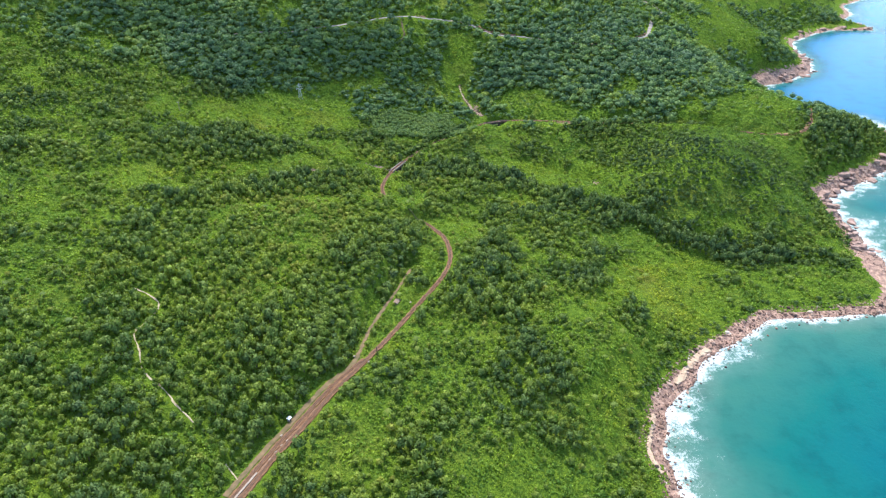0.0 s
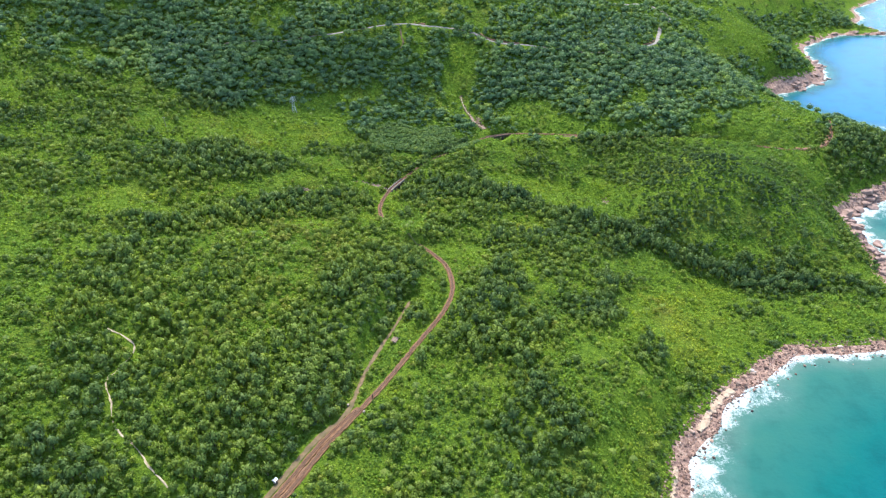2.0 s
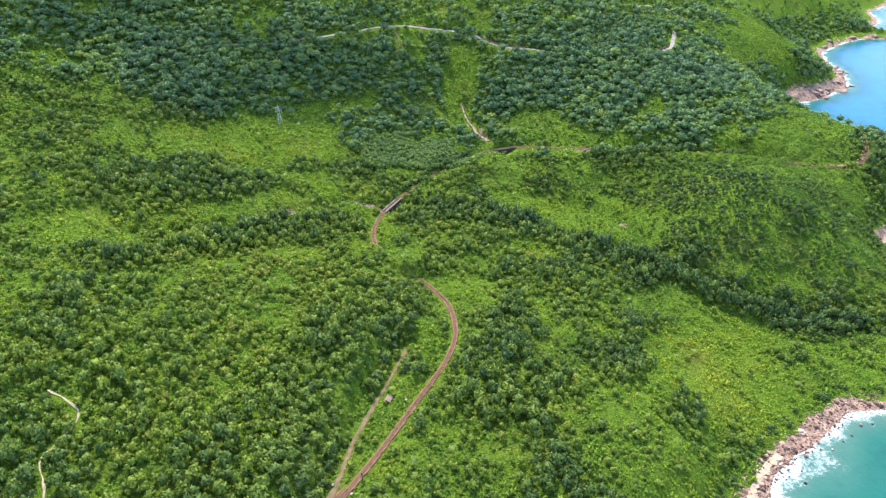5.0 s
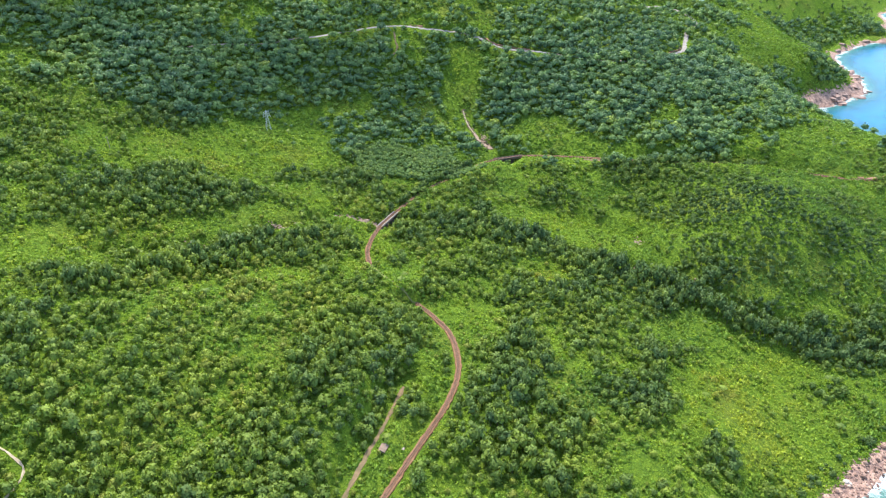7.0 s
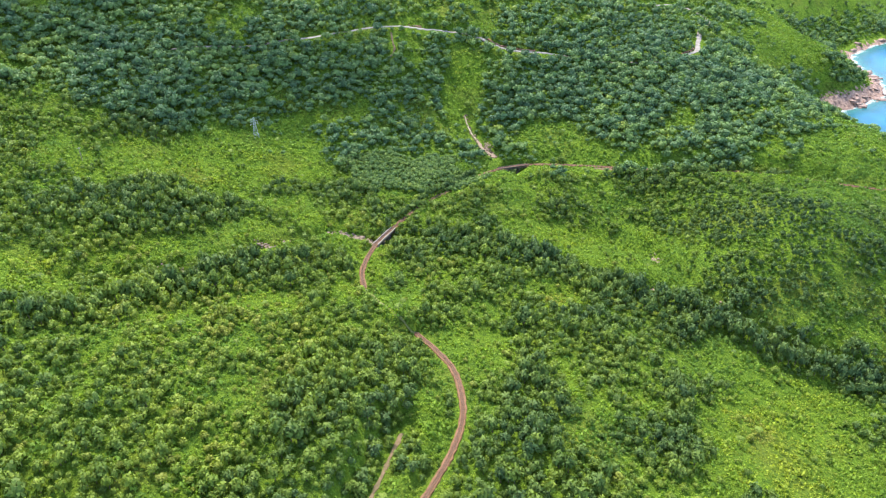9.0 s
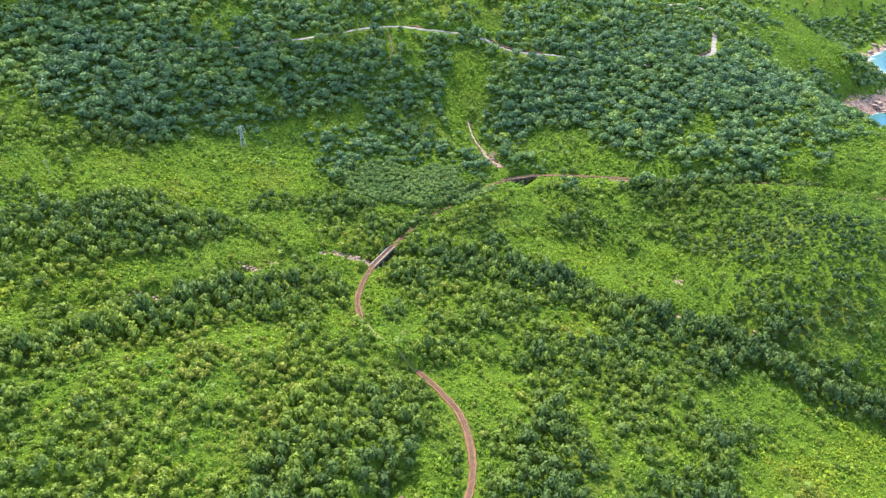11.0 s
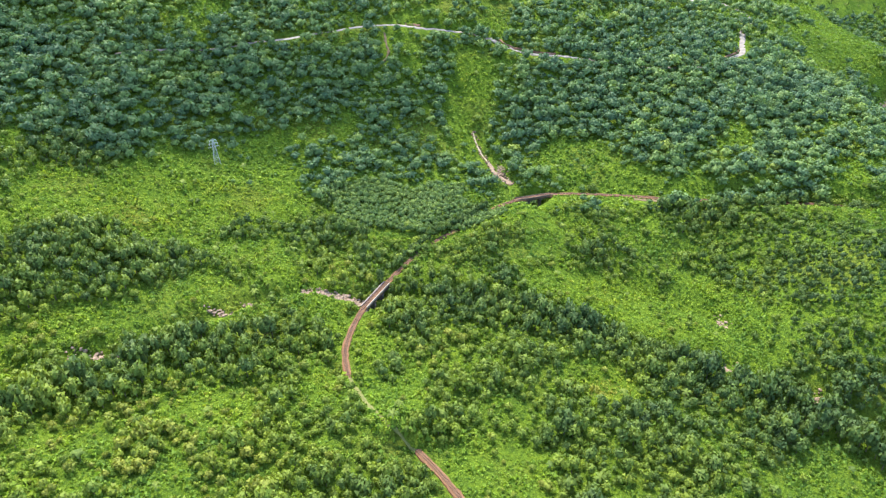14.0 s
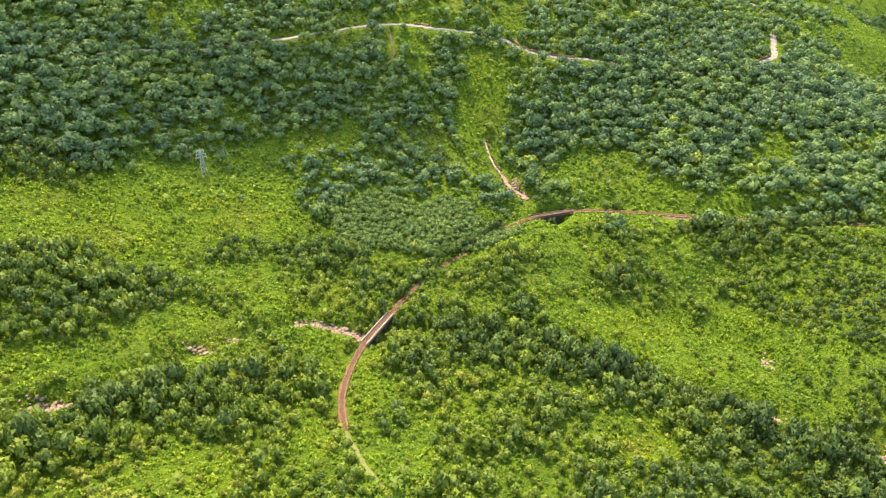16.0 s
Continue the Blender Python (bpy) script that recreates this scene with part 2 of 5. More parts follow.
def bar(a, b, w):
    """A four-sided bar from a to b, as vertices and faces."""
    a, b = np.array(a, float), np.array(b, float)
    d = (b - a) / np.linalg.norm(b - a)
    u = np.cross(d, (0.3, 0.5, 0.81))
    u /= np.linalg.norm(u)
    v = np.cross(d, u)
    c = [(-1, -1), (1, -1), (1, 1), (-1, 1)]
    verts = [p + w / 2 * (i * u + j * v) for p in (a, b) for i, j in c]
    return verts, [(3, 2, 1, 0), (4, 5, 6, 7), (0, 1, 5, 4), (1, 2, 6, 5), (2, 3, 7, 6), (3, 0, 4, 7)]


def joined(lists):
    verts, faces = [], []
    for v, f in lists:
        n = len(verts)
        verts += list(v)
        faces += [tuple(i + n for i in q) for q in f]
    return verts, faces


def value_noise(x, y, size, seed=0):
    """Smooth noise from 0 to 1 with cells of that size."""
    u, v = np.asarray(x) / size, np.asarray(y) / size
    i, j = np.floor(u).astype(np.int64), np.floor(v).astype(np.int64)
    fu, fv = u - i, v - j
    fu, fv = fu * fu * (3 - 2 * fu), fv * fv * (3 - 2 * fv)

    def cell(a, c):
        h = (a * 374761393 + c * 668265263 + seed * 974634777) & 0x7FFFFFFF
        h = ((h ^ (h >> 13)) * 1274126177) & 0x7FFFFFFF
        return ((h ^ (h >> 16)) & 0xFFFF) / 65535.0

    top = cell(i, j) * (1 - fu) + cell(i + 1, j) * fu
    low = cell(i, j + 1) * (1 - fu) + cell(i + 1, j + 1) * fu
    return top * (1 - fv) + low * fv


def curve_through(points, step=3.0):
    """A smooth line through the points, at even steps."""
    p = np.array(points, float)
    p = np.vstack([2 * p[0] - p[1], p, 2 * p[-1] - p[-2]])
    out = []
    for k in range(1, len(p) - 2):
        n = max(2, int(np.linalg.norm(p[k + 1] - p[k]) / step))
        s = np.linspace(0, 1, n, endpoint=False)[:, None]
        a, b, c, d = p[k - 1], p[k], p[k + 1], p[k + 2]
        out.append(0.5 * (2 * b + (c - a) * s + (2 * a - 5 * b + 4 * c - d) * s ** 2 + (3 * b - a - 3 * c + d) * s ** 3))
    return np.vstack(out + [p[-2:-1]])


def line_distance(x, y, line):
    x, y = np.asarray(x, float), np.asarray(y, float)
    best = np.full(x.shape, 1e9)
    for a, b in zip(line[:-1], line[1:]):
        d = b[:2] - a[:2]
        u = np.clip(((x - a[0]) * d[0] + (y - a[1]) * d[1]) / max(d @ d, 1e-9), 0, 1)
        best = np.minimum(best, np.hypot(x - a[0] - u * d[0], y - a[1] - u * d[1]))
    return best


def smooth(u):
    u = np.clip(u, 0, 1)
    return u * u * (3 - 2 * u)


# ---------------------------------------------------------------- the lie of the land
COAST = np.array([
    (150, 0), (140, 180), (140, 240), (142, 279), (144, 291), (138, 309), (140, 320), (154, 351),
    (176, 378), (198, 403), (225, 422), (256, 443), (277, 453), (300, 452), (333, 452), (369, 457),
    (398, 466), (414, 486), (412, 526), (412, 556), (418, 608), (425, 660), (451, 687), (487, 705),
    (532, 733), (575, 760), (606, 800), (608, 850), (588, 900), (556, 958), (526, 1020), (528, 1072),
    (578, 1093), (634, 1132), (671, 1198), (683, 1290), (710, 1348), (774, 1401), (827, 1427), (906, 1413),
    (906, 1456), (882, 1494), (947, 1578), (977, 1665), (1054, 1721), (1250, 1950), (1500, 2500), (2500, 5200),
], float)
BROAD_HILLS = [
    (47, 716, 140, -7), (-261, 716, 140, 10), (140, 842, 90, -17), (223, 529, 60, -12), (-41, 364, 60, -5), (-107, 793, 140, -48),
    (-184, 562, 140, 12), (509, 793, 140, 45), (-316, 584, 220, -20), (-8, 562, 60, -10), (157, 694, 60, -26), (-239, 661, 340, -17),
    (-426, 474, 340, -19), (-426, 661, 340, -35), (58, 892, 60, -23), (-74, 661, 60, -11), (-52, 661, 340, -16), (-239, 474, 340, 35),
    (289, 661, 60, 28), (91, 364, 60, 17), (-316, 463, 220, -8), (-206, 595, 60, -14), (-316, 705, 220, -27), (-195, 584, 220, 23),
]
SMALL_HILLS = [
    (52, 772, 38, 9), (-30, 583, 20, 9), (498, 930, 62, -24), (548, 850, 42, -12), (545, 915, 52, -20), (492, 1030, 42, -44), (592, 1152, 40, 40), (520, 980, 30, -16),
]
HILLS = BROAD_HILLS + SMALL_HILLS
RAIL_Z = 47.0
RAIL = curve_through([(-262, -25), (-205, 80), (-148, 189), (-115, 251), (-101, 281), (-88, 305), (-73.5, 334), (-56.5, 362), (-39, 392), (-19, 430), (-1, 465), (7, 495), (4, 528),
                      (-7, 550), (-21, 570), (-38, 592), (-52, 614), (-58, 635), (-58, 655), (-51, 684), (-38, 710), (-15, 750), (20, 787), (44, 811), (60, 822),
                      (76, 828), (92, 830), (110, 829), (150, 821), (190, 811), (240, 803), (300, 790), (350, 765), (395, 745), (428, 749), (455, 780), (478, 830)])
SECOND_TRACK = curve_through([(-152, 191), (-119, 253), (-105, 283), (-92, 307), (-77, 336), (-65, 354), (-56, 366)])
SPUR = curve_through([(-72, 348), (-62, 366), (-55, 398), (-46, 424.5), (-38, 447), (-26, 481)])
LANE = curve_through([(-123, 255), (-109, 285), (-96, 309), (-81, 338), (-71, 352)])
STREAM_NORTH = curve_through([(24, 950), (30, 925), (33, 917), (37, 901), (43, 884), (50, 866), (59, 853), (69, 826), (82, 800), (105, 765), (130, 730), (158, 705), (174, 685), (185, 650), (195, 615)])
STREAM_WEST = curve_through([(-250, 590), (-189, 616), (-150, 648), (-119, 680), (-86, 700), (-66, 697), (-45, 697), (-12, 703), (20, 701), (60, 690), (100, 675), (126, 661), (139, 654),
                             (159, 643), (174, 629), (195, 615), (225, 588), (292, 546), (340, 534)])
FOOTPATH = curve_through([(-221, 412), (-204, 403), (-199, 394), (-204, 376), (-207, 368), (-199, 354), (-191, 337), (-173, 321), (-163, 310), (-150, 299)])
ROAD = curve_through([(-260, 912), (-200, 942), (-147, 962), (-122, 972), (-105, 981), (-87, 991), (-68, 1002), (-39, 1011), (-21, 1010), (6, 1010), (31, 1011), (46, 1011), (61, 1007), (71, 1001),
                      (86, 998), (105, 994), (131, 994), (171, 992), (209, 988), (255, 991), (291, 1007), (307, 1030), (325, 1046), (338, 1078), (352, 1110), (372, 1140), (372, 1170), (351, 1201), (314, 1185), (270, 1170)])


def shore(x, y):
    """Metres to the coast line: inland plus, out at sea minus."""
    x, y = np.asarray(x, float), np.asarray(y, float)
    best = line_distance(x, y, COAST)
    ring = np.vstack([COAST, [(-9000, 9000), (-9000, -9000), (150, -9000)]])
    inside = np.zeros(x.shape, bool)
    for (xi, yi), (xj, yj) in zip(ring, np.roll(ring, 1, axis=0)):
        if yi != yj:
            inside ^= ((yi > y) != (yj > y)) & (x < (xj - xi) * (y - yi) / (yj - yi) + xi)
    return np.where(inside, best, -best)


BRIDGES = [((-44.5, 697.0), 16.0), ((74.5, 827.0), 15.0)]


def height(x, y, d):
    """The ground's height, with the railway's ledge, the stream beds and the road's ledge cut into it."""
    h = 115.3 + 18.7 * np.clip(y - 700, -500, 1200) / 100 + 25.3 * np.clip(-x, -600, 900) / 100
    for cx, cy, r, a in HILLS:
        h = h + a * np.exp(-((x - cx) ** 2 + (y - cy) ** 2) / (2 * r * r))
    h = h + 9 * (value_noise(x, y, 95, 1) - 0.5) + 5 * (value_noise(x, y, 38, 2) - 0.5) + 2.2 * (value_noise(x, y, 14, 3) - 0.5)
    z = smooth((d + 2) / (58 + 130 * smooth((y - 1060) / 220))) * np.maximum(h, 3) + np.clip(d, 0, 14) * 0.13
    shelf = smooth((d - 1) / 5) * (1 - smooth((d - 14) / 10)) * smooth((y - 545) / 40) * (1 - smooth((y - 1500) / 100))
    z = z + shelf * (5.5 * value_noise(x, y, 13, 81) ** 1.6 + 2.0 * value_noise(x, y, 6, 82))
    for line, deep, wide in ((STREAM_NORTH, 4.5, 13.0), (STREAM_WEST, 6.0, 11.0)):
        near = line_distance(x, y, line)
        z = z - deep * (1 - smooth(near / wide)) * smooth(d / 40)
    ledge = line_distance(x, y, RAIL)
    open_span = np.ones_like(z)
    for (bx, by), r in BRIDGES:
        open_span = open_span * smooth((np.hypot(x - bx, y - by) - r) / 7)
    second = np.minimum(line_distance(x, y, SECOND_TRACK) - 1.0, line_distance(x, y, SPUR))
    ledge = np.minimum(ledge, np.minimum(second, line_distance(x, y, LANE) + 0.5))
    buried = smooth((y - 566) / 5) * smooth((621 - y) / 5) * (x < 20)
    cut = (1 - smooth((ledge - 4.5) / 15)) * open_span * (1 - buried)
    z = z * (1 - cut) + (RAIL_Z - 0.75) * cut
    bed = (1 - smooth((np.minimum(line_distance(x, y, RAIL), second) - 3.2) / 6)) * (1 - buried)
    z = z * (1 - bed) + np.minimum(z, RAIL_Z - 0.75) * bed
    for (bx, by), r in BRIDGES:
        hole = (1 - smooth((np.hypot(x - bx, y - by) - r * 0.55) / (r * 0.55)))
        z = z * (1 - hole) + np.minimum(z, RAIL_Z - (6.5 if bx < 0 else 13.0)) * hole
    rd = line_distance(x, y, ROAD)
    k = 1 - smooth((rd - 3.0) / 9)
    zr = ROAD_Z(x, y) if ROAD_Z else z
    z = z * (1 - k) + zr * k
    return np.where(d > 0, z, d * 0.12 - 0.05)


ROAD_Z = None
road_level = None


def road_profile():
    """The road's own level: the natural slope along its middle, evened out."""
    x, y = ROAD[:, 0], ROAD[:, 1]
    z = height(x, y, shore(x, y))
    k = np.ones(9) / 9
    return np.convolve(np.pad(z, 4, mode="edge"), k, mode="valid")


road_level = road_profile()


def ROAD_Z(x, y):
    out, best = np.zeros(np.shape(x)), np.full(np.shape(x), 1e9)
    for (px, py), pz in zip(ROAD[::3], road_level[::3]):
        r = (x - px) ** 2 + (y - py) ** 2
        out = np.where(r < best, pz, out)
        best = np.minimum(best, r)
    return out


def spread(start, stop, step):
    return np.arange(start, stop, step, dtype=float)


def outward(start, step, limit, growth=1.35):
    out, at = [], start
    while abs(at) < limit:
        step *= growth
        at += step
        out.append(at)
    return np.array(out)


GX = np.r_[outward(-520, -4, 6500)[::-1], spread(-520, 704, 4), spread(704, 1150, 8), outward(1150, 8, 7000)]
GY = np.r_[outward(-40, -4, 4500)[::-1], spread(-40, 1120, 4), spread(1120, 1760, 8), outward(1760, 8, 9000)]
XX, YY = np.meshgrid(GX, GY)
DD = shore(XX, YY) + 6 * (value_noise(XX, YY, 18, 5) - 0.5) + 3 * (value_noise(XX, YY, 7, 6) - 0.5)
ZZ = height(XX, YY, DD)


def sample(grid, x, y):
    """The value of a grid of the ground at any place."""
    i = np.clip(np.searchsorted(GX, x) - 1, 0, len(GX) - 2)
    j = np.clip(np.searchsorted(GY, y) - 1, 0, len(GY) - 2)
    u = np.clip((x - GX[i]) / (GX[i + 1] - GX[i]), 0, 1)
    v = np.clip((y - GY[j]) / (GY[j + 1] - GY[j]), 0, 1)
    return (grid[j, i] * (1 - u) + grid[j, i + 1] * u) * (1 - v) + (grid[j + 1, i] * (1 - u) + grid[j + 1, i + 1] * u) * v


def sheet(name, xs, ys, zz, mats, index=None, smooth_faces=True, keep=None, **floats):
    nx, ny = len(xs), len(ys)
    x, y = np.meshgrid(xs, ys)
    i = (np.arange(ny - 1)[:, None] * nx + np.arange(nx - 1)[None, :]).ravel()
    tris = np.stack([np.stack([i, i + 1, i + nx + 1], 1), np.stack([i, i + nx + 1, i + nx], 1)], 1)
    idx = None if index is None else np.repeat(index.ravel(), 2)
    if keep is not None:
        tris = tris[keep.ravel()]
    return tri_mesh(name, np.stack([x, y, zz], -1).reshape(-1, 3), tris.reshape(-1, 3), mats, idx, smooth_faces, **{k: v.ravel() for k, v in floats.items()})


mid = lambda a: (a[:-1, :-1] + a[1:, :-1] + a[:-1, 1:] + a[1:, 1:]) / 4
dm = mid(DD) + 7 * (value_noise(mid(XX), mid(YY), 26, 8) - 0.5)
rocky = np.where(mid(YY) > 1230, 8.0, np.where(mid(YY) > 1060, 22.0, np.where(mid(YY) > 540, 16.0, 10.0))) + 26 * np.exp(-((mid(XX) - 410) ** 2 + (mid(YY) - 502) ** 2) / 2200)
kind_of_ground = np.where(dm < -7, 2, np.where(dm < rocky, 1, 0))
ground = part("ground", sheet("ground", GX, GY, ZZ, [GRASS, ROCK, SEABED], kind_of_ground))
tagged(ground, "hilly green coastal ground with grass, earth and rocky shore", "ground", kind="structure")

WX = np.r_[outward(100, -8, 3000)[::-1], spread(100, 760, 6), spread(760, 1150, 12), outward(1150, 12, 9000)]
WY = np.r_[outward(-40, -8, 4500)[::-1], spread(-40, 800, 6), spread(800, 1800, 12), outward(1800, 12, 9000)]
wx, wy = np.meshgrid(WX, WY)
wd = shore(wx, wy)
# the stretch past y 560 puts distance haze into the water's blue
water = part("water", sheet("water", WX, WY, np.zeros_like(wx), [WATER], keep=mid(wd) < 40, offshore_haze=np.maximum(-wd, 0) * (1 + 3 * smooth((wy - 560) / 200) + 5 * smooth((wy - 800) / 150)), surf=np.maximum(-wd - 1, 0) * (0.35 + 1.25 * value_noise(wx, wy, 34, 71)) * (1 - 0.5 * np.exp(-((wx - 168) ** 2 + (wy - 365) ** 2) / 2400)) * (1 - 0.5 * smooth((wy - 470) / 60) + 0.9 * smooth((wy - 950) / 100))))
tagged(water, "turquoise sea with white surf along a rocky shore", "sea", kind="structure")


# ---------------------------------------------------------------- the cloud that shades the mountain side
def cloud(lumps, label):
    """Flattened billows drifting high over the slope: each lump by the place that it shades and its half axes."""
    at = [Vector((gx, gy, gz)) + SUN * ((830 - gz) / SUN.z) for gx, gy, gz, _, _ in lumps]
    base = sum(at, Vector()) / len(at)
    t0 = thing("cloud", pose(*base), label, "cloud")
    vs, fs, n = [], [], 0
    bm = bmesh.new()
    bmesh.ops.create_icosphere(bm, subdivisions=3, radius=1.0)
    unit = np.array([v.co[:] for v in bm.verts])
    tri = np.array([[v.index for v in f.verts] for f in bm.faces])
    bm.free()
    for p, (gx, gy, _, rx, ry) in zip(at, lumps):
        bumpy = 1 + 0.55 * (value_noise(unit[:, 0] * 3 + gx, unit[:, 1] * 3 + unit[:, 2] * 2 + gy, 1.0, 4) - 0.5)
        v = unit * bumpy[:, None] * (rx, ry, 0.3 * min(rx, ry))
        v[:, 2] = np.where(v[:, 2] < 0, v[:, 2] * 0.35, v[:, 2])
        vs.append(v + np.array(p - base))
        fs.append(tri + n)
        n += len(unit)
    part("billows", tri_mesh("billows", np.vstack(vs), np.vstack(fs), [CLOUD], smooth=True), t0)


cloud([(-244, 828, 120, 34, 36), (-190, 884, 122, 56, 44), (-143, 872, 102, 22, 26), (-61, 930, 109, 60, 36), (-119, 924, 122, 42, 30), (-196, 922, 139, 64, 26), (-76, 1021, 157, 38, 22)],
      "thin white fair-weather cloud drifting high over the slope")
cloud([(-372, 880, 177, 42, 33), (-312, 907, 172, 32, 37), (-450, 900, 190, 70, 60), (-380, 990, 220, 90, 60)], "small white cloud drifting high over the mountain")


# ---------------------------------------------------------------- railway
def swept(line, profile, z=None):
    """A closed profile of (across, up) swept along a line."""
    p = np.asarray(line, float)
    if p.shape[1] == 2:
        p = np.c_[p, np.full(len(p), z) if np.isscalar(z) else z]
    d = np.gradient(p[:, :2], axis=0)
    d /= np.linalg.norm(d, axis=1)[:, None]
    right = np.c_[d[:, 1], -d[:, 0]]
    k, verts, faces = len(profile), [], []
    for q, r in zip(p, right):
        for a, u in profile:
            verts.append((q[0] + r[0] * a, q[1] + r[1] * a, q[2] + u))
    for i in range(len(p) - 1):
        for j in range(k):
            m = (j + 1) % k
            faces.append((i * k + j, i * k + m, (i + 1) * k + m, (i + 1) * k + j))
    faces += [tuple(range(k))[::-1], tuple(range((len(p) - 1) * k, len(p) * k))]
    return verts, faces


def ragged(line, half, up, low, seed, z, amount=0.7):
    """A strip with uneven edges: half its width, its crown and its foot."""
    p = np.asarray(line, float)
    d = np.gradient(p, axis=0)
    d /= np.linalg.norm(d, axis=1)[:, None]
    right = np.c_[d[:, 1], -d[:, 0]]
    rng = np.random.RandomState(seed)
    z = np.full(len(p), z) if np.isscalar(z) else z
    verts, faces = [], []
    for q, r, h in zip(p, right, z):
        for a, u in ((-1.35, low), (-1.0, up * 0.8), (-0.45, up), (0.45, up), (1.0, up * 0.8), (1.35, low)):
            w = half * a + (rng.rand() - 0.5) * amount * (abs(a) > 0.9)
            verts.append((q[0] + r[0] * w, q[1] + r[1] * w, h + u + (rng.rand() - 0.5) * 0.05))
    for i in range(len(p) - 1):
        for j in range(5):
            faces.append((i * 6 + j, i * 6 + j + 1, i * 6 + j + 7, i * 6 + j + 6))
    return verts, faces


def railway_track(line, name, label):
    track = thing(name, pose(0, 0, 0), label, "railway track")
    part("ballast", mesh_from("ballast", *ragged(line, 1.75, 0.42, -1.0, 3, RAIL_Z - 0.42, 0.9), BALLAST), track)
    for s in (-0.535, 0.535):
        part("rail", mesh_from("rail", *swept(line, [(s - 0.075, 0.12), (s - 0.035, 0.2), (s - 0.035, 0.28), (s + 0.035, 0.28), (s + 0.035, 0.2), (s + 0.075, 0.12)], RAIL_Z), STEEL), track, "worn steel rail")
    lists = []
    walk_line = curve_through(line[::4], 0.72)
    dd = np.gradient(walk_line, axis=0)
    for (x, y), (dx, dy) in zip(walk_line, dd):
        a = math.atan2(dy, dx)
        c, s = math.cos(a), math.sin(a)
        v, f = box_data(-0.12, 0.12, -0.95, 0.95, -0.02, 0.13)
        lists.append(([(x + c * i - s * j, y + s * i + c * j, RAIL_Z + k) for i, j, k in v], f))
    tagged(part("sleeper_row", mesh_from("sleeper_row", *joined(lists), SLEEPER), track, "weathered concrete sleepers"), kind="stuff")
    return track


railway_track(RAIL, "railway_track", "single metre-gauge railway track on rusty brown ballast")
railway_track(SECOND_TRACK, "railway_siding", "short passing track beside the main railway line")
DRAPED = lambda line, up: sample(ZZ, line[:, 0], line[:, 1]) + up


def strip(name, line, half, mat, label, category, seed, up=0.3, amount=0.8):
    ob = part(name, mesh_from(name, *ragged(line, half, up, -0.5, seed, DRAPED(line, 0.0), amount), mat))
    return tagged(ob, label, category, kind="structure")


strip("track_bed", curve_through((SECOND_TRACK[:-14] + (1.6, -0.8))[::4], 3.0), 3.3, TRACK_EARTH, "wide bed of reddish earth and spilt ballast under the tracks", "track bed", 9, 0.2, 1.6)
strip("dirt_lane", LANE, 1.6, DIRT, "pale brown dirt lane beside the railway", "dirt lane", 11)
strip("dirt_spur", SPUR, 1.05, DIRT, "overgrown brown dirt track among bushes", "dirt track", 12, amount=1.6)
strip("footpath", FOOTPATH, 0.37, PALE_DIRT, "narrow pale sandy footpath winding through bushes", "footpath", 13, 0.4, amount=1.2)
road = part("road", mesh_from("road", *ragged(ROAD, 2.6, 0.45, -0.6, 14, DRAPED(ROAD, 0.0), 0.3), ROADWAY))
tagged(road, "pale worn mountain road cut into the slope", "road", kind="structure")
bank_line = ROAD + np.c_[-np.gradient(ROAD, axis=0)[:, 1], np.gradient(ROAD, axis=0)[:, 0]] / np.linalg.norm(np.gradient(ROAD, axis=0), axis=1)[:, None] * 5.6
for x0, x1 in ((-26, -8), (62, 120), (300, 326)):
    seg = bank_line[(bank_line[:, 0] > x0) & (bank_line[:, 0] < x1) & (bank_line[:, 1] < 1100)]
    ob = part("road_bank", mesh_from("road_bank", *ragged(seg, 1.1, 1.0, -0.4, 15 + x1, DRAPED(seg, 0.2), 1.6), RED_EARTH))
    tagged(ob, "bare red earth bank beside the mountain road", "earth bank", kind="structure")
strip("earth_slip", curve_through([(-44, 999), (-42, 986), (-40, 973), (-46, 962)], 2.0), 0.8, DIRT, "bare reddish earth slip below the mountain road", "earth slip", 31, 0.8, 2.0)
strip("dirt_patch", curve_through([(152, 816), (168, 812), (184, 808)], 2.0), 1.7, DIRT, "bare brown earth beside the railway", "bare earth", 19, 0.3, 2.4)
cape_line = curve_through([(398, 749), (412, 746), (426, 751), (440, 764), (452, 781)], 2.0)
strip("earth_cutting", cape_line, 1.5, RED_EARTH, "bare red earth cutting above the railway curve", "earth cutting", 29, 0.8, 1.6)
OVERGROWN = curve_through([(-20, 567), (-26, 571), (-33, 575), (-41, 587), (-47, 600), (-53, 614), (-56, 624)], 2.0)
strip("overgrown_path", OVERGROWN, 1.0, DRY_GRASS, "faint overgrown path of dry grass over the hump", "path", 23, 0.3, 0.8)


# ---------------------------------------------------------------- sand at the back of the beach
INNER_BEACH = curve_through(COAST[4:14], 2.0)
inward = np.gradient(INNER_BEACH, axis=0)
inward = np.c_[-inward[:, 1], inward[:, 0]] / np.linalg.norm(inward, axis=1)[:, None]
for y0, y1, off, half in ((298, 345, 9.0, 1.6), (372, 412, 7.5, 2.6)):
    k = (INNER_BEACH[:, 1] > y0) & (INNER_BEACH[:, 1] < y1)
    strip("beach_sand", INNER_BEACH[k] + inward[k] * off, half, BEACH_SAND, "warm beige sand among the boulders of the beach", "sand", 40 + y0, 0.35, 2.4)


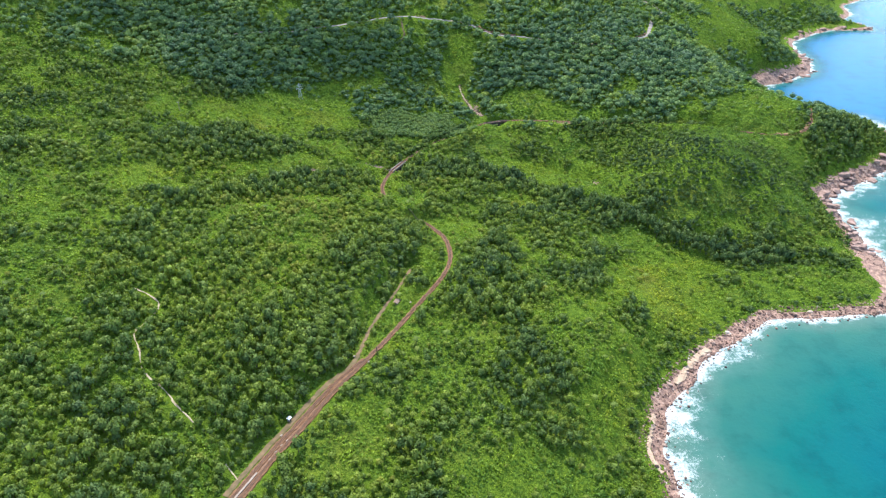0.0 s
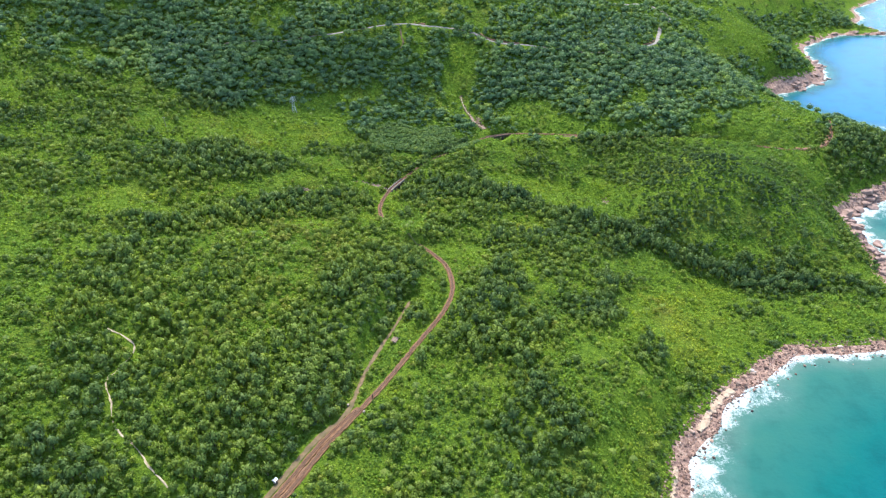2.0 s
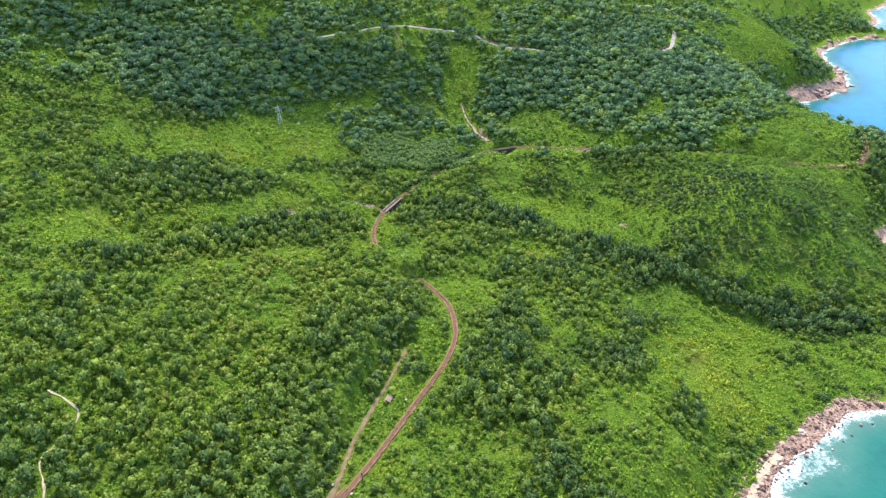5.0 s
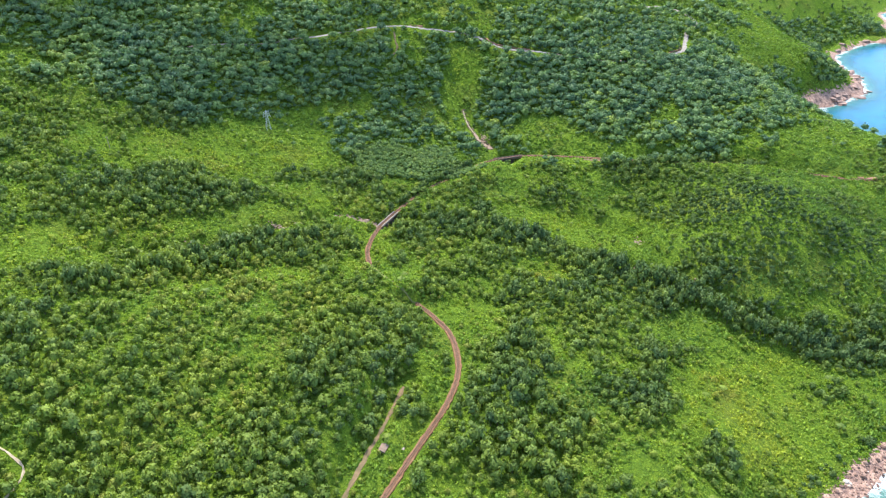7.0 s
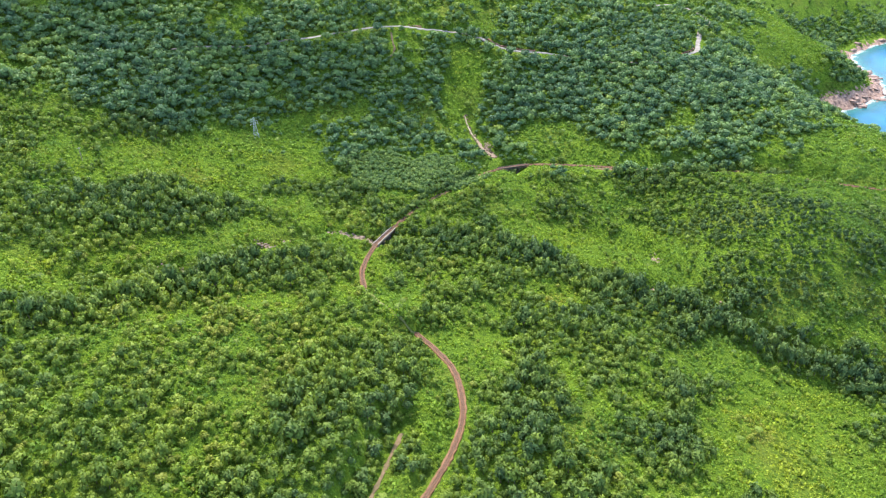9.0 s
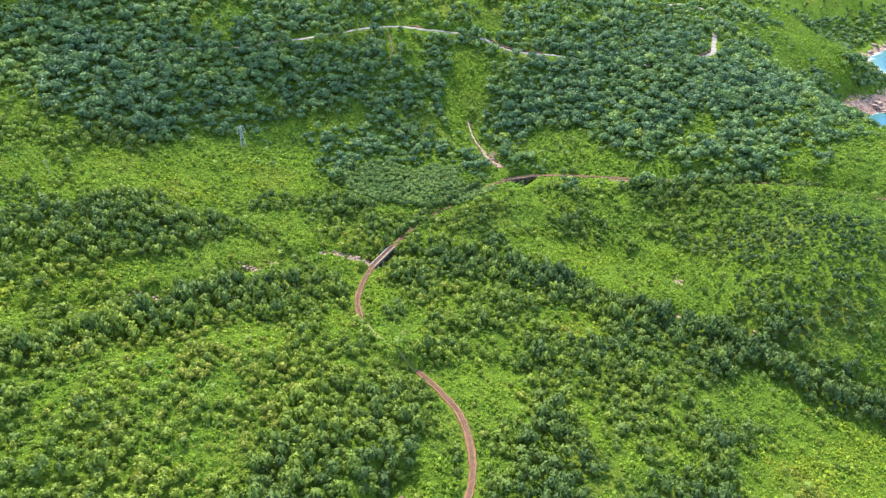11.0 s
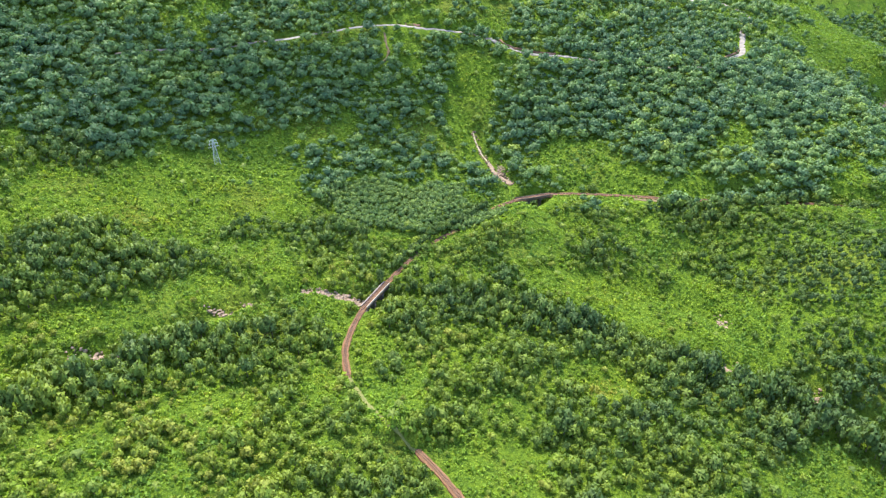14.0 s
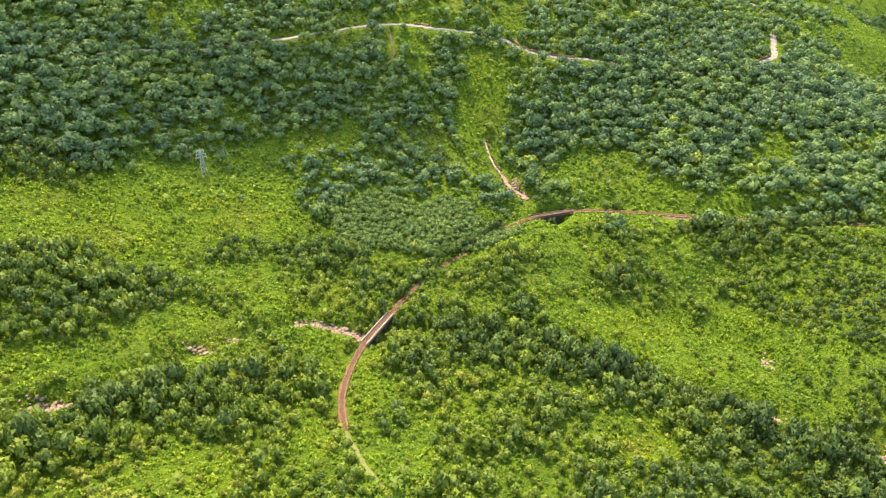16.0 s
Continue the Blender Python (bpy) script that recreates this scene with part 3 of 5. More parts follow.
# ---------------------------------------------------------------- bridges
def railway_bridge(x, y, turn, length, walls, foot, label, deck_mat, wall_mat, piers):
    """A short deck bridge: deck, two girders, parapets, abutments and one or two piers."""
    t0 = thing("railway_bridge", pose(x, y, RAIL_Z, 0, 0, turn), label, "bridge")
    h = length / 2
    part("deck", boxes("deck", [(-h, h, -2.1, 2.1, -1.05, -0.62)], deck_mat, 0.05), t0)
    for s in (-1, 1):
        part("girder", boxes("girder", [(-h, h, s * 1.6 - 0.25, s * 1.6 + 0.25, -2.5, -1.054)], MASONRY, 0.03), t0)
        wall = part("parapet", boxes("parapet", [(-h, h, s * 2.0 - 0.18, s * 2.0 + 0.18, -0.616, walls)], wall_mat, 0.04), t0)
        part("coping", boxes("coping", [(-h - 0.2, h + 0.2, s * 2.0 - 0.25, s * 2.0 + 0.25, walls + 0.004, walls + 0.16)], wall_mat, 0.04), wall)
        part("abutment", boxes("abutment", [(s * h - 1.6, s * h + 1.6, -2.6, 2.6, -foot, -1.06)], MASONRY, 0.12), t0)
        for w in (-1, 1):
            part("wing_wall", boxes("wing_wall", [(s * (h + 2.4) - 2.0, s * (h + 2.4) + 2.0, w * 2.9 - 0.25, w * 2.9 + 0.25, -foot * 0.7, -1.1)], MASONRY, 0.08), t0)
    for px in piers:
        pier = part("pier", boxes("pier", [(px - 0.8, px + 0.8, -2.2, 2.2, -foot - 4, -2.504)], MASONRY, 0.15), t0)
        part("pier_cap", boxes("pier_cap", [(px - 1.1, px + 1.1, -2.6, 2.6, -2.95, -2.51)], MASONRY, 0.06), pier)
    return t0


railway_bridge(-44.5, 697.0, 63.4, 29.0, 0.6, 9.5, "short pale concrete railway bridge over a rocky stream", BALLAST, PARAPET, (-5.2, 5.2))
railway_bridge(75.0, 827.2, 14.0, 31.0, 0.1, 10.0, "dark masonry railway viaduct across a steep gully", MASONRY, MASONRY, (-5.0, 5.0))


# ---------------------------------------------------------------- small buildings and trackside things
def hut(x, y, turn, w, d, h, name, label, wall_mat, roof_mat):
    z = float(sample(ZZ, np.array([x]), np.array([y]))[0])
    t0 = thing(name, pose(x, y, z, 0, 0, turn), label, "hut")
    part("wall", boxes("wall", [(-w / 2, w / 2, -d / 2, d / 2, -0.5, h)], wall_mat, 0.05), t0)
    k = 0.35
    v = [(-w / 2 - k, -d / 2 - k, h + 0.004), (w / 2 + k, -d / 2 - k, h + 0.004), (w / 2 + k, d / 2 + k, h + 0.004), (-w / 2 - k, d / 2 + k, h + 0.004),
         (-w / 2 - k, 0, h + 0.75), (w / 2 + k, 0, h + 0.75)]
    part("roof", mesh_from("roof", v, [(0, 1, 5, 4), (2, 3, 4, 5), (1, 2, 5), (3, 0, 4), (3, 2, 1, 0)], roof_mat), t0, "shallow pitched sheet roof")
    part("door", boxes("door", [(-0.45, 0.45, -d / 2 - 0.06, -d / 2 - 0.004, 0, 2.0)], DARK, 0.01), t0, "dark door")
    part("window", boxes("window", [(w / 2 + 0.004, w / 2 + 0.05, -0.5, 0.5, 1.0, 1.9)], DARK, 0.01), t0)
    return t0


hut(-36.0, 430.5, 66, 4.8, 3.6, 2.3, "trackside_hut", "small trackside hut with a flat beige roof", CONCRETE, ROOF)
hut(-97.5, 310.5, 62, 1.9, 1.8, 2.3, "trackside_booth", "tiny pale watchman's booth beside the railway", PARAPET, WHITE)
hut(424.0, 1262.0, 20, 5.0, 5.0, 9.0, "white_tower_house", "narrow white house high on the far slope", WHITE, WHITE)


def relay_box(x, y, turn):
    z = RAIL_Z - 0.75
    t0 = thing("relay_box", pose(x, y, z, 0, 0, turn), "pale concrete relay box beside the railway", "relay box", "relay boxes")
    part("body", boxes("body", [(-0.7, 0.7, -0.5, 0.5, -0.4, 1.2)], CONCRETE, 0.04), t0)
    part("lid", boxes("lid", [(-0.8, 0.8, -0.6, 0.6, 1.204, 1.34)], CONCRETE, 0.03), t0)


for bx, by, turn in ((-63.0, 369.0, 60), (-52.5, 362.5, 60), (-25.5, 431.0, 64), (-100.0, 297.5, 62)):
    relay_box(bx, by, turn)

signal = thing("railway_signal", pose(-47.5, 371.5, RAIL_Z - 0.75, 0, 0, 60), "dark steel railway signal mast beside the track", "signal")
part("post", mesh_from("post", *bar((0, 0, -0.5), (0, 0, 6.0), 0.22), DARK), signal)
part("signal_head", boxes("signal_head", [(-0.3, 0.3, -0.22, 0.22, 4.6, 6.2)], DARK, 0.05), signal)
part("ladder", mesh_from("ladder", *joined([bar((0.3, -0.15, -0.4), (0.22, -0.15, 4.5), 0.06), bar((0.3, 0.15, -0.4), (0.22, 0.15, 4.5), 0.06)] + [bar((0.28, -0.16, 0.3 + 0.4 * i), (0.28, 0.16, 0.3 + 0.4 * i), 0.05) for i in range(10)]), DARK), signal)

PLATFORM = curve_through([(-133, 219.5), (-117.2, 252), (-108.5, 270)], 2.0)
platform = thing("platform", pose(0, 0, 0), "narrow pale concrete platform between two tracks", "platform")
for i in range(0, len(PLATFORM) - 1):
    seg = PLATFORM[i:i + 2].copy()
    seg[1] = seg[0] + (seg[1] - seg[0]) * 0.985
    part("slab", mesh_from("slab", *swept(seg, [(-0.6, -0.3), (-0.6, 0.42), (-0.54, 0.46), (0.54, 0.46), (0.6, 0.42), (0.6, -0.3)], RAIL_Z - 0.05), CONCRETE), platform)
for i, (bx, by) in enumerate(((-103.5, 279.5), (-101.0, 285.0), (-98.5, 290.0), (-96.0, 293.5))):
    t0 = thing("crossing_slab", pose(bx, by, RAIL_Z, 0, 0, 62), "worn pale concrete slab lying between the tracks", "slab", "crossing slabs")
    part("slab", boxes("slab", [(-0.9 + 0.2 * (i % 2), 0.9, -0.3, 0.35, -0.35, 0.12 + 0.03 * i)], CONCRETE, 0.05), t0)
side_path = curve_through([(-118.5, 266), (-122, 270), (-127, 275)], 1.0)
strip("side_path", side_path, 0.32, PALE_DIRT, "short pale path leaving the railway", "path", 17, 0.3, 0.4)


def pylon(x, y, turn, h):
    """A lattice mast: legs, braced panels, cross-arms and a peak."""
    z = float(sample(ZZ, np.array([x]), np.array([y]))[0])
    t0 = thing("power_pylon", pose(x, y, z, 0, 0, turn), "grey galvanised steel lattice power pylon on the slope", "pylon", "power pylons")
    half = lambda u: 1.9 * (1 - u) ** 1.2 + 0.38
    levels = [0.0, 0.2, 0.38, 0.54, 0.68, 0.8, 0.9]
    sq = ((-1, -1), (1, -1), (1, 1), (-1, 1))
    for sx, sy in sq:
        pieces = [bar((sx * half(a), sy * half(a), a * h - (0.8 if a == 0 else 0)), (sx * half(c), sy * half(c), c * h), 0.12) for a, c in zip(levels[:-1], levels[1:])]
        part("leg", mesh_from("leg", *joined(pieces), GALV), t0)
    for a, c in zip(levels[:-1], levels[1:]):
        pieces = []
        for (ax, ay), (cx, cy) in zip(sq, sq[1:] + sq[:1]):
            pieces.append(bar((ax * half(a), ay * half(a), a * h), (cx * half(c), cy * half(c), c * h), 0.075))
            pieces.append(bar((cx * half(a), cy * half(a), a * h), (ax * half(c), ay * half(c), c * h), 0.075))
            pieces.append(bar((ax * half(c), ay * half(c), c * h), (cx * half(c), cy * half(c), c * h), 0.075))
        part("bracing", mesh_from("bracing", *joined(pieces), GALV), t0)
    for u, reach in ((0.66, 3.6), (0.78, 3.0), (0.9, 2.4)):
        for s in (-1, 1):
            pieces = []
            for q in (-1, 1):
                pieces.append(bar((s * half(u), q * half(u), u * h), (s * reach, 0, u * h + 0.3), 0.09))
                pieces.append(bar((s * half(u), q * half(u), u * h + 1.0), (s * reach, 0, u * h + 0.3), 0.075))
            arm = part("cross_arm", mesh_from("cross_arm", *joined(pieces), GALV), t0)
            part("insulator", mesh_from("insulator", *bar((s * reach, 0, u * h + 0.3), (s * reach, 0, u * h - 1.1), 0.2), WHITE), arm)
    part("peak", mesh_from("peak", *joined([bar((sx * half(0.9), sy * half(0.9), 0.9 * h), (0, 0, h), 0.12) for sx, sy in sq]), GALV), t0)


pylon(-166.0, 822.0, 25, 20.0)


def power_pole(x, y, turn):
    z = float(sample(ZZ, np.array([x]), np.array([y]))[0])
    t0 = thing("power_pole", pose(x, y, z, 0, 0, turn), "slender pale concrete power pole among low shrubs", "pole")
    part("post", mesh_from("post", *bar((0, 0, -0.8), (0, 0, 11.0), 0.4), CONCRETE), t0)
    arm = part("cross_arm", mesh_from("cross_arm", *bar((-1.3, 0, 10.2), (1.3, 0, 10.2), 0.16), GALV), t0)
    for u in (-1.15, 0.0, 1.15):
        part("insulator", mesh_from("insulator", *bar((u, 0.03, 10.29), (u, 0.03, 10.65 + 0.4 * (u == 0)), 0.14), WHITE), arm)


power_pole(-280.0, 726.0, 30)


# ---------------------------------------------------------------- boulders
def boulder_data(seed, sub):
    r = np.random.RandomState(seed)
    bm = bmesh.new()
    bmesh.ops.create_icosphere(bm, subdivisions=sub, radius=1.0)
    v = np.array([p.co[:] for p in bm.verts])
    f = np.array([[p.index for p in q.verts] for q in bm.faces])
    bm.free()
    for _ in range(6):
        n = r.normal(size=3)
        n /= np.linalg.norm(n)
        cut = 0.62 + 0.25 * r.rand()
        over = np.maximum(v @ n - cut, 0)
        v = v - over[:, None] * n * 0.9
    v = v * (0.85 + 0.4 * r.rand(), 0.7 + 0.3 * r.rand(), 0.55 + 0.25 * r.rand()) + r.normal(size=v.shape) * 0.035
    return v, f, np.zeros(len(f), int)


def slab_data(seed):
    """A weathered rock slab: a block split along two or three joints, its edges worn."""
    r = np.random.RandomState(seed)
    bm = bmesh.new()
    bmesh.ops.create_cube(bm, size=2.0)
    bmesh.ops.subdivide_edges(bm, edges=bm.edges[:], cuts=3, use_grid_fill=True)
    bmesh.ops.triangulate(bm, faces=bm.faces[:])
    v = np.array([p.co[:] for p in bm.verts])
    f = np.array([[p.index for p in q.verts] for q in bm.faces])
    bm.free()
    long = np.linalg.norm(v, axis=1)[:, None]
    v = v * (0.55 + 0.45 / long)
    for _ in range(7):
        n = r.normal(size=3) * (1, 1, 0.6)
        n /= np.linalg.norm(n)
        v = v - np.maximum(v @ n - (0.45 + 0.4 * r.rand()), 0)[:, None] * n * 0.95
    step = np.floor(v[:, 0] * 2.2 + 0.6 * r.rand()) * 0.12 * (1 if r.rand() < 0.5 else -1)
    v[:, 2] += np.where(v[:, 2] > 0, step, 0)
    return v * (1.25, 0.7 + 0.3 * r.rand(), 0.6) + r.normal(size=v.shape) * 0.03, f, np.zeros(len(f), int)


STONES = [boulder_data(800 + i, 2) for i in range(8)]
SLABS = [slab_data(860 + i) for i in range(6)]
PEBBLES = [boulder_data(900 + i, 1) for i in range(8)]
STONE_MESHES = [tri_mesh("boulder", v, f, [BOULDER]) for v, f, _ in STONES]


def along(line, n, r, low, high, power=1.0):
    """Places beside a line, at a random distance off it."""
    i = r.randint(len(line) - 1, size=n)
    u = r.rand(n)[:, None]
    p = line[i] * (1 - u) + line[i + 1] * u
    d = line[i + 1] - line[i]
    d = d / np.linalg.norm(d, axis=1)[:, None]
    off = (low + (high - low) * r.rand(n) ** power)[:, None]
    return p + np.c_[-d[:, 1], d[:, 0]] * off


def heap(name, places, sizes, r, label, category, sink=0.35, mats=None, stones=PEBBLES, flat=1.0):
    x, y = places[:, 0], places[:, 1]
    z = sample(ZZ, x, y)
    pick = r.randint(len(stones), size=len(x))
    vs, fs, n = [], [], 0
    for k, (tv, tf, _) in enumerate(stones):
        w = np.where(pick == k)[0]
        a = r.rand(len(w)) * 6.283
        c, s = np.cos(a)[:, None], np.sin(a)[:, None]
        q = sizes[w][:, None]
        vs.append(np.stack([(tv[None, :, 0] * c - tv[None, :, 1] * s) * q + x[w][:, None], (tv[None, :, 0] * s + tv[None, :, 1] * c) * q + y[w][:, None],
                            tv[None, :, 2] * q * flat + z[w][:, None] + sink * q * 0.5], -1).reshape(-1, 3))
        fs.append((tf[None] + (np.arange(len(w)) * len(tv))[:, None, None]).reshape(-1, 3) + n)
        n += len(w) * len(tv)
    ob = part(name, tri_mesh(name, np.vstack(vs), np.vstack(fs), mats or [BOULDER]))
    return tagged(ob, label, category, kind="stuff")


stone_rng = np.random.RandomState(31)
FINE_COAST = curve_through(COAST[1:-3], 2.0)
bay = FINE_COAST[(FINE_COAST[:, 1] < 480) & (FINE_COAST[:, 1] > 205)]
big = along(bay, 300, stone_rng, -4.0, 13.0)
for i, (bx, by) in enumerate(big):
    s = 0.75 + 1.3 * stone_rng.rand() ** 3
    bz = float(sample(ZZ, np.array([bx]), np.array([by]))[0])
    ob = part("boulder", STONE_MESHES[i % 8], at=pose(bx, by, bz + 0.15 * s, 0, 0, i * 77 % 360) @ Matrix.Diagonal((s, s, s, 1)))
    tagged(ob, "weathered reddish-brown shore boulder beside the surf", "boulder", "boulders along the bay")
pts = np.vstack([along(bay, 3600, stone_rng, -3.5, 15.0), along(FINE_COAST[(FINE_COAST[:, 1] >= 470) & (FINE_COAST[:, 1] < 760)], 1500, stone_rng, -5.0, 18.0)])
heap("shore_stones", pts, 0.3 + 0.75 * stone_rng.rand(len(pts)) ** 2.5, stone_rng, "loose reddish and grey stones along the shore", "stones")
cape = FINE_COAST[((FINE_COAST[:, 1] > 540) & (FINE_COAST[:, 1] < 760)) | (FINE_COAST[:, 1] > 1085) & (FINE_COAST[:, 1] < 1500)]
pts = along(cape, 380, stone_rng, -7.0, 15.0)
pts = pts[(pts[:, 1] < 1215) | (stone_rng.rand(len(pts)) < 0.4)]
heap("cape_rocks", pts, 1.3 + 5.5 * stone_rng.rand(len(pts)) ** 2.2, stone_rng, "large pinkish rock slabs at the foot of the capes", "rocks", sink=0.1, mats=[CAPE_ROCK], stones=SLABS, flat=0.75)
pts = along(bay, 240, stone_rng, -3.0, -26.0, 2.0)
heap("reef_rocks", pts, 0.4 + 0.9 * stone_rng.rand(len(pts)) ** 2, stone_rng, "dark rocks in the shallow water", "rocks", sink=3.0)
WEST_BED = STREAM_WEST[(STREAM_WEST[:, 0] < -44) & (STREAM_WEST[:, 0] > -92)]
POOLS = np.vstack([along(WEST_BED, 420, stone_rng, -4.2, 3.4)] + [np.array([cx, cy]) + stone_rng.normal(size=(n, 2)) * (sx, sy) for cx, cy, sx, sy, n in
                  ((-181, 619, 7, 2.0, 110), (-132, 668, 3.5, 1.6, 50), (-118, 681, 2.5, 1.3, 30), (131, 657, 6, 1.6, 34), (159, 643, 4, 1.8, 40), (174, 629, 2, 1.5, 24), (196, 614, 3, 3, 40), (174, 686, 1.5, 4, 26))])
heap("stream_boulders", POOLS, 0.55 + 1.2 * stone_rng.rand(len(POOLS)) ** 2.2, stone_rng, "pale pinkish boulders in a dry stream bed", "boulders", mats=[PALE_STONE])
NORTH_BED = STREAM_NORTH[(STREAM_NORTH[:, 1] > 850) & (STREAM_NORTH[:, 1] < 920)]
strip("stream_bed", NORTH_BED, 0.5, PALE_DIRT, "pale sandy stream bed running down the gully", "stream bed", 21, 0.65, 1.8)
GULLY_FOOT = NORTH_BED[NORTH_BED[:, 1] < 884]
strip("gully_fan", GULLY_FOOT, 1.2, PALE_STONE, "pale sand washed out at the gully's foot", "sand", 25, 0.9, 2.2)
pts = np.vstack([along(NORTH_BED, 190, stone_rng, -2.6, 2.6), along(NORTH_BED[-8:], 110, stone_rng, -3.5, 3.5)])
heap("gully_boulders", pts, 0.4 + 1.0 * stone_rng.rand(len(pts)) ** 2, stone_rng, "pale boulders scattered in the gully's stream bed", "boulders")
pts = np.array([(54.0, 870.0)]) + stone_rng.normal(size=(90, 2)) * (1.9, 4.0)
heap("washed_boulders", pts, 0.5 + 1.0 * stone_rng.rand(len(pts)) ** 2, stone_rng, "whitish boulders heaped at the gully's foot", "boulders", mats=[PALE_STONE])


# ---------------------------------------------------------------- plants
def ico(sub):
    bm = bmesh.new()
    bmesh.ops.create_icosphere(bm, subdivisions=sub, radius=1.0)
    v = np.array([p.co[:] for p in bm.verts])
    f = np.array([[p.index for p in q.verts] for q in bm.faces])
    bm.free()
    return v, f


CORE_V, CORE_F = ico(1)


def clumps(rng, n, size, tall, low=-0.2, lobes=6):
    """Leaf clumps: small sprays set over the lobes of a crown, tilted about each lobe's outward way. Vertices, faces and normals."""
    vs, fs, ns = [], [], []
    turn = rng.rand() * 6.283
    heads = []
    for j in range(lobes):
        a = turn + j * 2.4
        far = 0.15 * rng.rand() if j == 0 else 0.38 + 0.34 * rng.rand()
        heads.append((np.array([far * math.cos(a), far * math.sin(a), 0.5 * rng.rand() - (0.2 if j else -0.1)]), (0.6 if j == 0 else 0.36 + 0.22 * rng.rand())))
    golden = math.pi * (3 - 5 ** 0.5)
    for i in range(n):
        head, hr = heads[i % lobes]
        m = i // lobes
        z = 1 - (m + 0.5) / math.ceil(n / lobes) * (1 - low)
        r = math.sqrt(max(0.0, 1 - z * z))
        a = i * golden + rng.rand() * 0.9
        d = np.array([r * math.cos(a), r * math.sin(a), z])
        p = (head + d * hr * (0.90 + 0.24 * rng.rand())) * (1, 1, tall)
        nrm = d + rng.normal(size=3) * 0.42
        nrm /= np.linalg.norm(nrm)
        u = np.cross(nrm, rng.normal(size=3))
        u /= np.linalg.norm(u)
        w = np.cross(nrm, u)
        s = size * (0.7 + 0.7 * rng.rand())
        vs += [p + u * s, p - u * s * 0.55 + w * s * 0.8 - nrm * s * 0.2, p - u * s * 0.55 - w * s * 0.8 - nrm * s * 0.2]
        fs.append((3 * i, 3 * i + 1, 3 * i + 2))
        soft = 0.55 * d + 0.34 * nrm + 0.3 * (p / (np.linalg.norm(p) + 1e-6))
        ns += [soft / np.linalg.norm(soft)] * 3
    return np.array(vs), np.array(fs), np.array(ns)


def facing(v, f, n):
    """Faces wound so that they agree with the normals."""
    own = np.cross(v[f[:, 1]] - v[f[:, 0]], v[f[:, 2]] - v[f[:, 0]])
    turned = (own * n[f].sum(1)).sum(1) < 0
    return np.where(turned[:, None], f[:, ::-1], f)


def round_normals(v, middle):
    out = v - np.asarray(middle)
    return out / (np.linalg.norm(out, axis=1)[:, None] + 1e-9)


def stacked(pieces):
    """Pieces of (vertices, faces, normals, material) as one template."""
    vs, fs, ns, idx, n = [], [], [], [], 0
    for v, f, nn, m in pieces:
        vs.append(v)
        fs.append(facing(v, f, nn) + n)
        ns.append(nn)
        idx.append(np.full(len(f), m))
        n += len(v)
    return np.vstack(vs), np.vstack(fs), np.concatenate(idx), np.vstack(ns)


def trunk_data(h, r):
    """A tapered trunk with three limbs."""
    out = []
    for a, b, w0, w1 in (((0, 0, -0.4), (0.05, 0.02, h), r, r * 0.6), ((0.03, 0, h * 0.7), (0.4, 0.1, h * 1.35), r * 0.6, r * 0.25), ((0.03, 0, h * 0.75), (-0.25, 0.35, h * 1.3), r * 0.6, r * 0.25), ((0.03, 0, h * 0.8), (-0.1, -0.4, h * 1.4), r * 0.5, r * 0.2)):
        ring = [(math.cos(q * 2.094), math.sin(q * 2.094)) for q in range(3)]
        v = [(a[0] + c * w0, a[1] + s * w0, a[2]) for c, s in ring] + [(b[0] + c * w1, b[1] + s * w1, b[2]) for c, s in ring]
        f = [(0, 1, 4), (0, 4, 3), (1, 2, 5), (1, 5, 4), (2, 0, 3), (2, 3, 5)]
        v = np.array(v, float)
        out.append((v, np.array(f), np.tile([(c, s, 0.0) for c, s in ring], (2, 1)), 1))
    return stacked(out)


def crown(rng, n, size, tall, core=0.6):
    cv = CORE_V * core * (1 + 0.25 * (rng.rand(len(CORE_V), 1) - 0.5)) * (1, 1, tall)
    lv, lf, ln = clumps(rng, n, size, tall)
    return stacked([(lv, lf, ln, 0), (cv, CORE_F, round_normals(cv, (0, 0, 0)), 0)])


def broadleaf(seed, n, size, tall=0.85, limbs=True):
    """A whole tree: a crown of unit radius over a short trunk."""
    rng = np.random.RandomState(seed)
    cv, cf, _, cn = crown(rng, n, size, tall)
    pieces = [(cv + (0, 0, tall * 0.8 + 0.35), cf, cn, 0)]
    if limbs:
        v, f, _, nn = trunk_data(0.75, 0.09)
        pieces.append((v[:6], f[:6], nn[:6], 1))
    return stacked(pieces)


